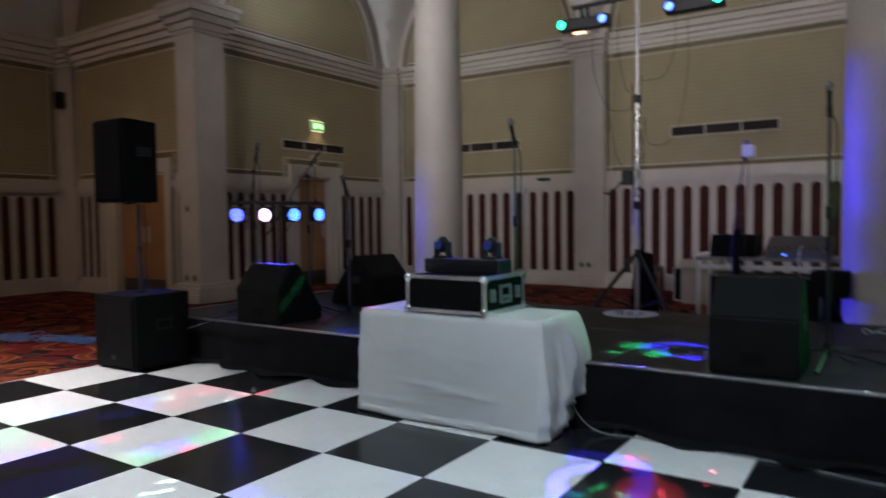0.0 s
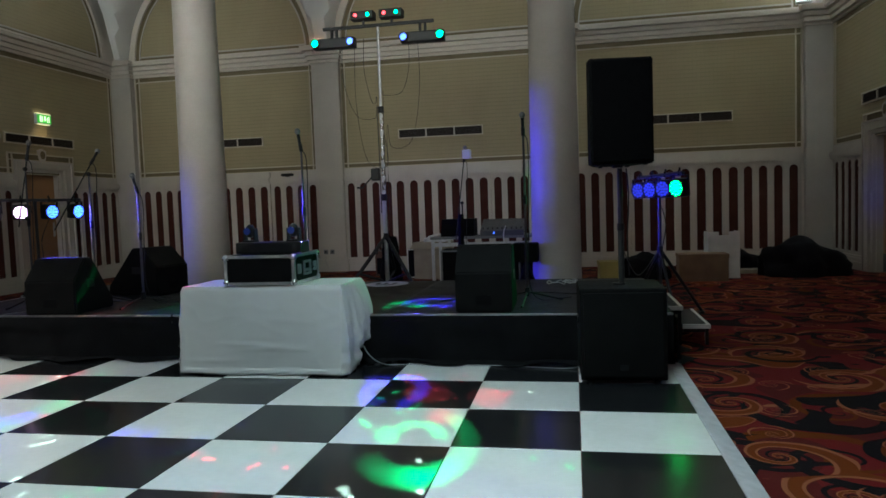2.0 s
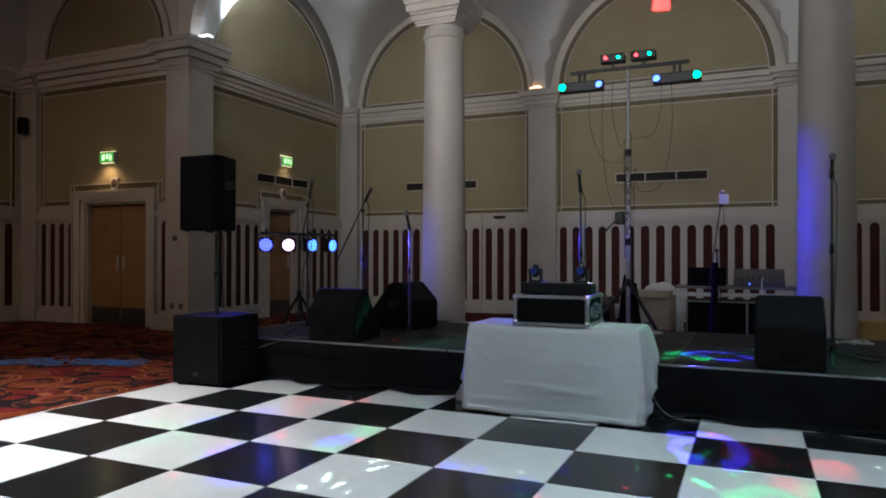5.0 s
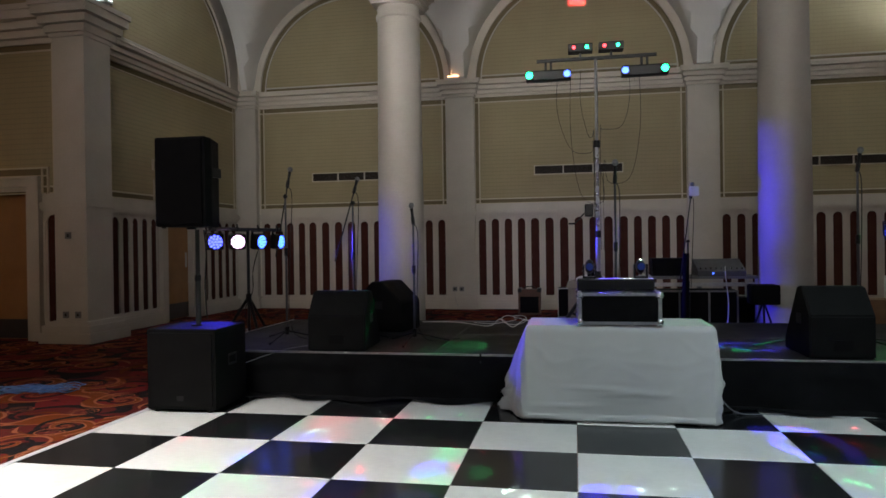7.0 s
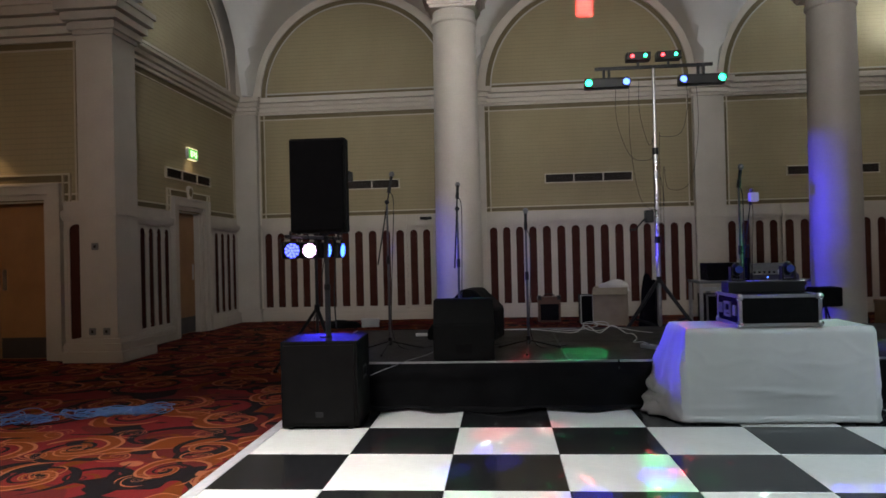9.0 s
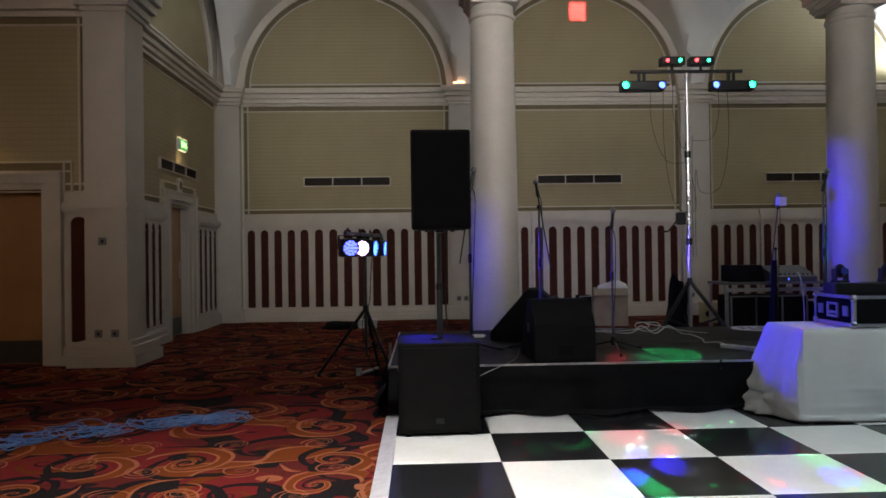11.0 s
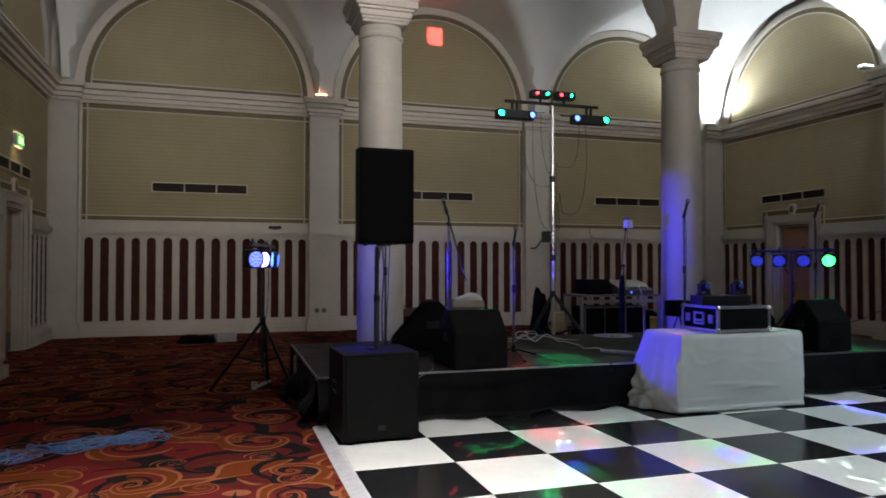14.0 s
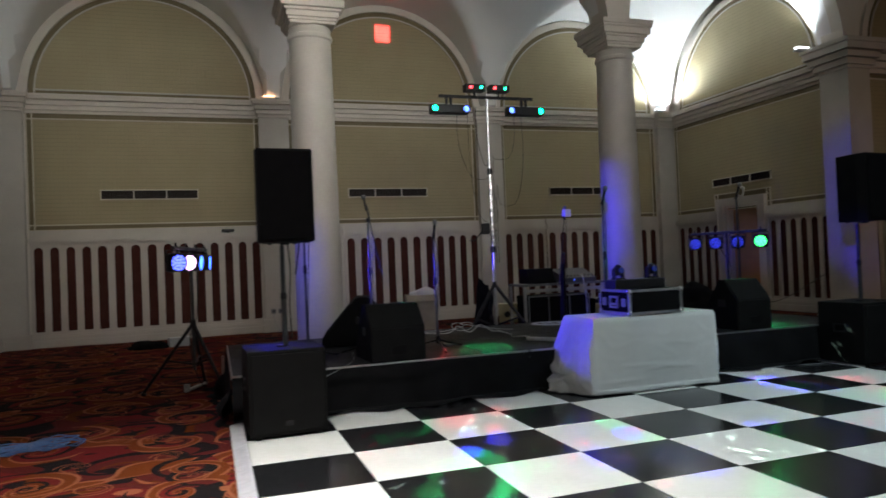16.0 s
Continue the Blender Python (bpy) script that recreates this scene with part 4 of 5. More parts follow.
def table(at):
    t = thing("folding_table", "folding trestle table hidden beneath a white tablecloth", "table", Matrix.Translation(at))
    part("tabletop", box(B(), -0.69, 0.69, 0.02, 0.56, 0.70, 0.728), WHITEPLASTIC, t)
    for sx in (-0.6, 0.6):
        for y in (0.08, 0.5):
            part("leg", rod(B(), (sx, y, 0), (sx, y, 0.70), 0.014), GREYMETAL, t)
        part("crossbar", rod(B(), (sx, 0.08, 0.2), (sx, 0.5, 0.2), 0.01), GREYMETAL, t)


def wrinkle(a, b, seed):
    """Sharp-crested creases, 0 to 1."""
    r = 1 - abs(noise.noise(Vector((a * 2.2, b * 2.2, seed)))) * 2.4
    return max(0.0, r) ** 2.5 * (0.5 + 0.5 * noise.noise(Vector((a, b, seed + 9))))


def cloth(at):
    """White cloth to the floor: flat top, sides with soft folds, corners gathered at the ends."""
    t = thing("tablecloth", "white linen tablecloth draped to the floor over the table", "tablecloth", Matrix.Translation(at))
    bm = B()
    w, d, h = 1.41, 0.58, 0.738
    loop = []
    n1, n2 = 110, 56
    for i in range(n1):
        loop.append((-w / 2 + w * i / n1, 0.0, 0, i / n1))
    for i in range(n2):
        loop.append((w / 2, d * i / n2, 1, i / n2))
    for i in range(n1):
        loop.append((w / 2 - w * i / n1, d, 2, i / n1))
    for i in range(n2):
        loop.append((-w / 2, d - d * i / n2, 3, i / n2))
    rows = []
    M = 46
    for j in range(M + 1):
        f = j / M
        ring = []
        for x, y, side, u in loop:
            z = h - f * (h - 0.012)
            ox = oy = 0.0
            e = f ** 0.8
            if side == 0:
                oy = -0.012 * e + 0.012 * e * math.sin(u * 9 + 2 * f) - 0.014 * math.exp(-abs(f - 0.70 - 0.10 * abs(u - 0.58)) / 0.022) * math.exp(-((u - 0.58) / 0.17) ** 2)
                oy -= 0.010 * math.exp(-abs(f - 0.64 - 0.05 * u) / 0.018) * math.exp(-((u - 0.42) / 0.16) ** 2) + 0.008 * math.exp(-abs(f - 0.86 + 0.06 * u) / 0.02) * math.exp(-((u - 0.2) / 0.2) ** 2)
                ox = 0.012 * math.sin(f * 5) * (u - 0.5)
                oy -= wrinkle(u * 1.41 * 1.5, f * 0.74 * 3.2, 2.0) * 0.0045 * min(1, 3 * f)
            elif side in (1, 3):
                sgn = 1 if side == 1 else -1
                c = math.sin(math.pi * u)
                swell = (0.055 if side == 1 else 0.085) * math.sin(min(1, f * 1.12) * math.pi * 0.62) * (0.4 + 0.6 * c)
                fold = (0.035 * math.sin(u * 13 + f * 3.1) + 0.018 * math.sin(u * 27 - f * 4)) * e
                ku = 0.7 if side == 1 else 0.34
                away = math.hypot(f - 0.80, (u - ku) * 0.8)
                knot = -0.085 * math.exp(-(away / 0.075) ** 2) + 0.020 * math.sin(7 * math.atan2(f - 0.80, (u - ku) * 0.8) + 0.6) * math.exp(-(away / 0.30) ** 2) * min(1, away / 0.06)
                ox = sgn * (swell + fold * (0.5 if side == 1 else 0.40) + knot + (0.26 * f ** 1.2 * (1 - u) ** 1.2 if side == 3 else 0))
                oy = 0.03 * e * math.sin(u * 8 + f * 2)
                ox += sgn * 0.034 * e * wrinkle(u * 1.9 + 0.8 * f, f * 2.2 - u, 5.0 + side)
                if side == 1:
                    ox += 0.05 * math.sin(math.pi * min(1, f * 1.25)) * u - 0.10 * u * max(0, f - 0.72) / 0.28
            else:
                oy = 0.004
            if f < 0.06:
                k = math.sin(f / 0.06 * math.pi / 2)
                inset = 0.014 * (1 - k)
                x -= inset * (1 if x > 0 else -1) * (abs(x) > w / 2 - 0.001)
                y += inset * (1 if y < d / 2 else -1) * (y < 0.001 or y > d - 0.001)
            if f > 0.95 and side in (0, 1, 3):
                z += 0.003 * math.sin(u * 17 + side)
                if side == 0:
                    oy -= 0.012
            ring.append(bm.verts.new((x + ox, y + oy, max(0.003, z))))
        rows.append(ring)
    n = len(loop)
    for lo, hi in zip(rows, rows[1:]):
        for k in range(n):
            bm.faces.new((lo[k], lo[(k + 1) % n], hi[(k + 1) % n], hi[k]))
    bm.faces.new(rows[0])
    ob = part("cloth", bm, LINEN, t, smooth=True)
    sol = ob.modifiers.new("thickness", "SOLIDIFY")
    sol.thickness, sol.offset = 0.003, 1
    return t


table((-2.56, 2.26, 0))
cloth((-2.56, 2.25, 0))

# ---- flight case with light unit ----
fc = thing("flight_case", "black flight case with silver edges and ball corners on the table", "flight case", Matrix.Translation((-2.55, 2.245, 0.739)))
cw, cd, ch = 0.62, 0.54, 0.255
part("shell", box(B(), -cw / 2 + 0.006, cw / 2 - 0.006, 0.006, cd - 0.006, 0.012, ch - 0.002), BLACKBOX, fc)
bm = B()
for x in (-cw / 2, cw / 2 - 0.026):
    for y in (0, cd - 0.026):
        box(bm, x, x + 0.026, y, y + 0.026, 0.012, ch)
for z in (0.01, ch - 0.024):
    for y in (0, cd - 0.026):
        box(bm, -cw / 2 + 0.026, cw / 2 - 0.026, y - 0.0005, y + 0.0255, z, z + 0.024)
    for x in (-cw / 2, cw / 2 - 0.026):
        box(bm, x - 0.0005, x + 0.0265, 0.026, cd - 0.026, z, z + 0.024)
part("edge_extrusion", bm, STEEL, fc, "silver aluminium edges")
for x in (-cw / 2 + 0.014, cw / 2 - 0.014):
    for y in (0.014, cd - 0.014):
        for z in (0.03, ch - 0.02):
            part("ball_corner", ball(B(), (x, y, z), 0.03, (1, 1, 1), 10), CHROME, fc, smooth=True)
for sx in (-1, 1):
    m = Matrix.Translation((sx * cw / 2, cd / 2, 0)) @ Matrix.Rotation(radians(90), 4, "Z")
    part("handle_plate", box(rect_frame(B(), -0.075, 0.075, 0.07, 0.19, 0.018, -0.008, 0.008), -0.05, 0.05, -0.012, 0.012, 0.10, 0.12), STEEL, fc, "recessed silver handle", at=m)
    for y in (0.1, cd - 0.1):
        part("latch", box(B(), sx * cw / 2 - 0.008, sx * cw / 2 + 0.008, y - 0.03, y + 0.03, 0.09, 0.17, 0.003), STEEL, fc)

bar = thing("twin_moving_head", "black double moving-head effect light on the flight case", "stage light", Matrix.Translation((-2.565, 2.56, 0.995)))
part("base_bar", box(B(), -0.30, 0.30, -0.09, 0.09, 0.0, 0.095, 0.01), BLACKPLASTIC, bar)
for sx in (-0.2, 0.2):
    head = part("yoke", box(box(box(B(), sx - 0.055, sx - 0.04, -0.03, 0.03, 0.095, 0.21), sx + 0.04, sx + 0.055, -0.03, 0.03, 0.095, 0.21), sx - 0.055, sx + 0.055, -0.045, 0.045, 0.095, 0.112), BLACKPLASTIC, bar)
    part("head", ball(B(), (sx, 0, 0.19), 0.052, (0.72, 1.2, 1.15)), BLACKPLASTIC, head, smooth=True)
    part("lens", rod(B(), (sx, -0.066, 0.19), (sx, -0.055, 0.19), 0.03, seg=16), LEDOFF, head)

# ---- wedge monitors ----


def wedge(at, turn, label, s=1.0, w=0.54, deep=1.0):
    m = thing("wedge_monitor", label, "monitor speaker", Matrix.Translation(at) @ Matrix.Rotation(radians(turn), 4, "Z"), "stage monitors")
    h, d = 0.54 * s, 0.60 * s * deep
    prof = [(0, 0.0), (0, h * 0.60), (d * 0.30, h), (d * 0.48, h), (d, h * 0.18), (d, 0.0)]
    bm = B()
    prism(bm, prof, "x", -w / 2, w / 2)
    bmesh.ops.bevel(bm, geom=list(bm.edges), offset=0.012, segments=2, affect="EDGES")
    part("cabinet", bm, CHARCOAL, m)
    bm = B()
    a, b = Vector((0, d * 0.48, h)), Vector((0, d, h * 0.18))
    n = Vector((0, h * 0.82, d * 0.52)).normalized() * 0.006
    q = [a.lerp(b, 0.06), a.lerp(b, 0.94)]
    vs = [bm.verts.new((x, p.y + n.y, p.z + n.z)) for p in q for x in (-w / 2 + 0.03, w / 2 - 0.03)]
    bm.faces.new((vs[0], vs[1], vs[3], vs[2]))
    bmesh.ops.solidify(bm, geom=list(bm.faces), thickness=0.008)
    part("grille", bm, GRILLE, m, "black mesh grille")
    for sx in (-1, 1):
        part("handle", box(B(), sx * w / 2 - 0.004, sx * w / 2 + 0.004, d * 0.3, d * 0.5, h * 0.45, h * 0.6), BLACKPLASTIC, m)
    bm = B()
    box(bm, -0.07, 0.07, -0.004, 0.004, 0.07, 0.15)
    part("socket_plate", bm, BLACKBOX, m)
    return m


wedge((-5.03, 2.83, STAGE_Z), 3, "black wedge floor monitor at the stage edge")
wedge((-0.785, 2.84, STAGE_Z), 1, "black wedge floor monitor at the stage edge", 1.06, 0.49)
wedge((-4.72, 4.45, STAGE_Z), 78, "black wedge floor monitor standing behind another", 1.03, 0.50, 1.25)

# ---- microphone stands ----


def mic_stand(at, top, boom=None, style="tripod", label="black microphone stand with chrome tube", tube_mat=None):
    tube_mat = tube_mat or DARKCHROME
    m = thing("microphone_stand", label, "microphone stand", Matrix.Translation(at), "microphone stands")
    hub = 0.14
    part("lower_tube", rod(B(), (0, 0, 0.06), (0, 0, min(1.0, top * 0.62)), 0.012), tube_mat, m)
    part("upper_tube", rod(B(), (0, 0, min(1.0, top * 0.62)), (0, 0, top), 0.010), tube_mat, m, "slim upper tube")
    part("clutch", rod(B(), (0, 0, min(1.0, top * 0.62) - 0.05), (0, 0, min(1.0, top * 0.62) + 0.03), 0.018), BLACKPLASTIC, m)
    if style == "round":
        part("round_base", lathe(B(), [(0.125, 0), (0.125, 0.015), (0.03, 0.028), (0.02, 0.06)], seg=24), BLACKMETAL, m, smooth=True)
    else:
        part("hub", rod(B(), (0, 0, hub - 0.08), (0, 0, hub), 0.022), BLACKPLASTIC, m)
        for k in range(3):
            a = radians(120 * k + 25)
            leg = part("leg", rod(B(), (0, 0, hub - 0.04), (0.33 * math.cos(a), 0.33 * math.sin(a), 0.012), 0.008), BLACKMETAL, m)
            part("rubber_foot", rod(B(), (0.32 * math.cos(a), 0.32 * math.sin(a), 0.016), (0.35 * math.cos(a), 0.35 * math.sin(a), 0.010), 0.012), BLACKPLASTIC, leg)
    tip = Vector((0, 0, top))
    d = Vector((0.0, -0.05, 0.12)).normalized()
    if boom:
        a, b = Vector(boom[0]), Vector(boom[1])
        part("boom_arm", rod(B(), a, b, 0.007), BLACKMETAL, m)
        part("boom_joint", ball(B(), (0, 0, top), 0.024, (1, 1, 1), 10), BLACKPLASTIC, m)
        tip, d = b, (b - a).normalized()
    mic = part("microphone", rod(B(), tip, tip + d * 0.16, 0.011, 0.016), BLACKPLASTIC, m)
    part("mic_grille", ball(B(), tip + d * 0.18, 0.027, (1, 1, 1.1), 12), GREYMETAL, mic, smooth=True)
    part("clip", rod(B(), tip - d * 0.01, tip + d * 0.06, 0.018), BLACKPLASTIC, m)
    part("cable", tube(B(), smooth_line([tip, tip + Vector((0.04, 0.02, -0.12)), Vector((0.03, 0.015, top * 0.5)), Vector((0.02, 0.03, 0.2)), Vector((0.12, 0.1, 0.012)), Vector((0.4, 0.3, 0.008))]), 0.0045), BLACKPLASTIC, m, "trailing black cable")
    return m


def on_stage(x, y):
    return (x, y, STAGE_Z)


mic_stand(on_stage(-5.80, 3.50), 1.48, ((-0.10, -0.03, 0.86), (0.02, 0.01, 1.58)), label="black microphone stand with tilted boom arm")
mic_stand(on_stage(-5.11, 3.60), 1.40, ((0.0, -0.55, 0.82), (0.0, 0.05, 1.52)), label="microphone stand with a long silver boom arm")
mic_stand(on_stage(-4.44, 3.45), 1.18)
mic_stand(on_stage(-2.52, 3.19), 1.50, style="round", label="microphone stand with round base behind the table")
mic_stand(on_stage(-0.45, 3.43), 1.56)

# ---- lighting stands ----


def par_can(parent, m, lit, on):
    p = part("par_can", box(B(), -0.10, 0.10, -0.05, 0.05, -0.10, 0.10, 0.03), BLACKPLASTIC, parent, at=m)
    part("bezel", lathe(B(), [(0.098, 0), (0.098, 0.02), (0.085, 0.02), (0.085, 0.004)], seg=24), BLACKPLASTIC, p, at=Matrix.Translation((0, -0.05, 0)) @ Matrix.Rotation(radians(90), 4, "X"))
    bm = B()
    for r, n in ((0.0, 1), (0.036, 6), (0.068, 11)):
        for k in range(n):
            a = 2 * math.pi * k / n
            rod(bm, (r * math.cos(a), -0.058, r * math.sin(a)), (r * math.cos(a), -0.068, r * math.sin(a)), 0.0160, seg=8)
    part("lamp_face", bm, lit, p, "glowing coloured led face" if on else "")
    bm = B()
    for sx in (-1, 1):
        box(bm, sx * 0.112 - 0.004, sx * 0.112 + 0.004, -0.015, 0.015, -0.02, 0.13)
    box(bm, -0.112, 0.112, -0.015, 0.015, 0.126, 0.134)
    rod(bm, (0, 0, 0.13), (0, 0, 0.19), 0.012)
    part("bracket", bm, BLACKMETAL, p)
    return p


def tripod(parent, hub, spread, feet, r=0.016, material=None):
    material = material or BLACKMETAL
    for fx, fy in feet:
        leg = part("leg", rod(B(), (0, 0, hub), (fx, fy, 0.015), r, r * 0.9), material, parent)
        part("rubber_foot", rod(B(), (fx * 0.96, fy * 0.96, 0.03), (fx, fy, 0.0), r * 1.5), BLACKPLASTIC, leg)
        part("strut", rod(B(), (0, 0, hub * spread), (fx * 0.52, fy * 0.52, hub * 0.48), r * 0.6), material, parent)
    part("hub", rod(B(), (0, 0, hub - 0.05), (0, 0, hub + 0.04), 0.034), BLACKPLASTIC, parent)


def par_stand(at, axis, lits, aims, label, feet):
    """Stand with a bar of four par cans; axis runs along the bar, aim is the way they face."""
    s = thing("par_light_stand", label, "stage light", Matrix.Translation(at), "par light stands")
    h = 1.63
    part("mast", rod(B(), (0, 0, 0.25), (0, 0, h), 0.019), BLACKPOLE, s)
    tripod(s, 0.78, 0.4, feet, 0.020)
    ax = Vector((math.cos(radians(axis)), math.sin(radians(axis)), 0))
    part("crossbar", rod(B(), tuple(-0.66 * ax + Vector((0, 0, h))), tuple(0.66 * ax + Vector((0, 0, h))), 0.020), BLACKPOLE, s)
    for k, (lit, on) in enumerate(lits):
        p = ax * (-0.57 + 0.38 * k)
        par_can(s, Matrix.Translation((p.x, p.y, h - 0.155)) @ Matrix.Rotation(radians(aims[k] + 90), 4, "Z") @ Matrix.Rotation(radians(4), 4, "X"), lit, on)
        part("wing_bolt", rod(B(), (p.x, p.y, h + 0.01), (p.x, p.y, h + 0.06), 0.01), BLACKPLASTIC, s)
    part("cable", tube(B(), smooth_line([(ax.x * 0.3, ax.y * 0.3, h - 0.05), (0.06, 0.02, 1.15), (0.04, 0.03, 0.85), (-0.04, -0.02, 0.55), (0.1, 0.2, 0.012), (0.5, 0.4, 0.008)]), 0.006), BLACKPLASTIC, s, "hanging black cable")
    return s


par_stand((-6.91, 4.87, CARPET_Z), 76, ((LEDPAR, 1), (LEDPINK, 1), (LEDBLUE, 1), (LEDBLUE, 1)), (-58, -56, -14, -8), "tripod light stand with four lit blue par cans", ((-0.56, 0.05), (0.32, -0.22), (0.1, 0.62)))
par_stand((0.96, 5.24, CARPET_Z), 105, ((LEDFLOOD, 1), (LEDDIM, 0), (LEDDIM, 0), (LEDDIM, 0)), (222, 228, 224, 230), "tripod light stand with four par cans, one lit green", ((0.5, 0.25), (-0.3, 0.45), (0.1, -0.55)))

mast = thing("light_mast", "tall silver tripod light mast with a black crossbar of effect lights", "stage light", Matrix.Translation((-2.575, 6.25, CARPET_Z)))
part("lower_tube", rod(B(), (0, 0, 0.15), (0, 0, 1.55), 0.030), STEEL, mast)
part("middle_tube", rod(B(), (0, 0, 1.5), (0, 0, 2.75), 0.025), CHROME, mast)
part("upper_tube", rod(B(), (0, 0, 2.7), (0, 0, 3.84), 0.020), STEEL, mast)
for z in (1.52, 2.72):
    part("collar", rod(B(), (0, 0, z - 0.05), (0, 0, z + 0.04), 0.042), BLACKPLASTIC, mast)
tripod(mast, 0.98, 0.35, ((-0.70, -0.25), (0.62, -0.32), (0.05, 0.6)), 0.027)
part("crossbar", box(B(), -0.78, 0.78, -0.02, 0.02, 3.84, 3.88), BLACKMETAL, mast)
part("winch", box(B(), -0.17, -0.05, -0.05, 0.05, 1.75, 1.92, 0.02), BLACKPLASTIC, mast, "black winch box")
part("crank", rod(rod(B(), (-0.17, 0, 1.8), (-0.30, -0.03, 1.66), 0.01), (-0.30, -0.03, 1.66), (-0.38, -0.03, 1.66), 0.012), BLACKMETAL, mast)
for sx in (-1, 1):
    bx = sx * 0.625
    eff = part("effect_bar", box(B(), bx - 0.30, bx + 0.30, -0.07, 0.07, 3.585, 3.725, 0.02), BLACKPLASTIC, mast, "long black twin-lens effect light")
    for k, lit in ((-1, LEDGREEN if sx < 0 else LEDCYAN), (1, LEDCYAN if sx < 0 else LEDGREEN)):
        part("lens_hood", lathe(B(), [(0.06, 0), (0.06, 0.05), (0.05, 0.05), (0.05, 0.01)], seg=20), BLACKPLASTIC, eff, at=Matrix.Translation((bx + k * 0.25, -0.07, 3.655)) @ Matrix.Rotation(radians(90), 4, "X"))
        part("lens", ball(B(), (bx + k * 0.25, -0.085, 3.655), 0.046, (1, 0.5, 1)), lit, eff, "glowing coloured lens", smooth=True)
    part("clamp", box(B(), bx - 0.05, bx - 0.02, -0.02, 0.02, 3.725, 3.84), BLACKMETAL, mast)
    part("clamp", box(B(), bx + 0.02, bx + 0.05, -0.02, 0.02, 3.725, 3.84), BLACKMETAL, mast)
    lx = sx * 0.20
    las = part("laser_box", box(B(), lx - 0.16, lx + 0.16, -0.08, 0.08, 3.94, 4.05, 0.01), BLACKPLASTIC, mast, "small black laser projector")
    for k, lit in ((-1, LEDRED), (1, LEDGREEN)):
        part("lens", rod(B(), (lx + k * 0.085, -0.092, 3.995), (lx + k * 0.085, -0.078, 3.995), 0.022, seg=14), lit, las, "glowing lens")
    part("laser_bracket", box(B(), lx - 0.015, lx + 0.015, -0.015, 0.015, 3.88, 3.94), BLACKMETAL, mast)


def pattern_plate(radius, kind, turn):
    """Tiny added mask, too small to notice: a disc with the light's pattern cut out of it, on a short stalk."""
    bm = B()
    rings, steps = 30, 72
    holes = [(0.52 * math.cos(turn + k * 2.2), 0.52 * math.sin(turn + k * 2.2), 0.20 + 0.09 * ((k * 7) % 3)) for k in range(3)]
    hole_at = {}

    def cut(r, a):
        arc = (a - turn) % (2 * math.pi)
        if kind == "blobs":
            return any(math.hypot(r * math.cos(a) - x, r * math.sin(a) - y) < q for x, y, q in holes)
        if kind == "rings":
            return (0.78 < r < 1.0 and arc < 5.4) or (0.36 < r < 0.54 and arc > 1.1) or r < 0.14
        return (0.70 < r < 1.0 and arc < 3.3) or (0.32 < r < 0.52 and 2.4 < arc < 5.6) or math.hypot(r * math.cos(a) - 0.5 * math.cos(turn - 0.7), r * math.sin(a) - 0.5 * math.sin(turn - 0.7)) < 0.22

    for i in range(rings):
        for j in range(steps):
            r, a = (i + 0.5) / rings * 1.5, (j + 0.5) / steps * 2 * math.pi
            if cut(r, a):
                continue
            corners = []
            for ii, jj in ((i, j), (i + 1, j), (i + 1, j + 1), (i, j + 1)):
                key = (ii, jj % steps) if ii else (0, 0)
                if key not in hole_at:
                    rr, aa = radius * 1.5 * ii / rings, 2 * math.pi * jj / steps
                    hole_at[key] = bm.verts.new((rr * math.cos(aa), rr * math.sin(aa), 0))
                if hole_at[key] not in corners:
                    corners.append(hole_at[key])
            bm.faces.new(corners)
    rod(bm, (0, radius * 1.45, -0.0005), (0, radius * 1.45 + 0.05, -0.0005), 0.0012, seg=6)
    return bm


# one added mask in front of each effect lamp, to shape its light
for source, target, colour, watts, radius, kind, turn in EFFECTS:
    reach = (Vector(target) - Vector(source)).length
    part("pattern_plate", pattern_plate(0.035 * radius / reach, kind, turn), BLACKMETAL, mast, "tiny pierced disc added to shape the beam",
         at=mast.matrix_basis.inverted() @ look(source, target) @ Matrix.Translation((0, 0, -0.035)))


def laser_plate(radius, seed):
    """Tiny added square mask with pin holes and slits that break the lamp into dots, on a short stalk."""
    rnd = random.Random(seed)
    bm = B()
    cells = 36
    cut = set()
    for k in range(13):
        a, b = rnd.randrange(4, cells - 5), rnd.randrange(4, cells - 5)
        da, db = rnd.choice(((0, 1), (1, 1), (1, 0), (-1, 1)))
        for m in range(rnd.choice((1, 1, 1, 1, 2, 3))):
            cut.add((a + da * m, b + db * m))
    step = 2.4 * radius / cells
    grid = [[bm.verts.new(((i - cells / 2) * step, (j - cells / 2) * step, 0)) for j in range(cells + 1)] for i in range(cells + 1)]
    for i in range(cells):
        for j in range(cells):
            if (i, j) not in cut:
                bm.faces.new((grid[i][j], grid[i + 1][j], grid[i + 1][j + 1], grid[i][j + 1]))
    rod(bm, (0, radius * 1.15, -0.0005), (0, radius * 1.15 + 0.05, -0.0005), 0.0012, seg=6)
    return bm


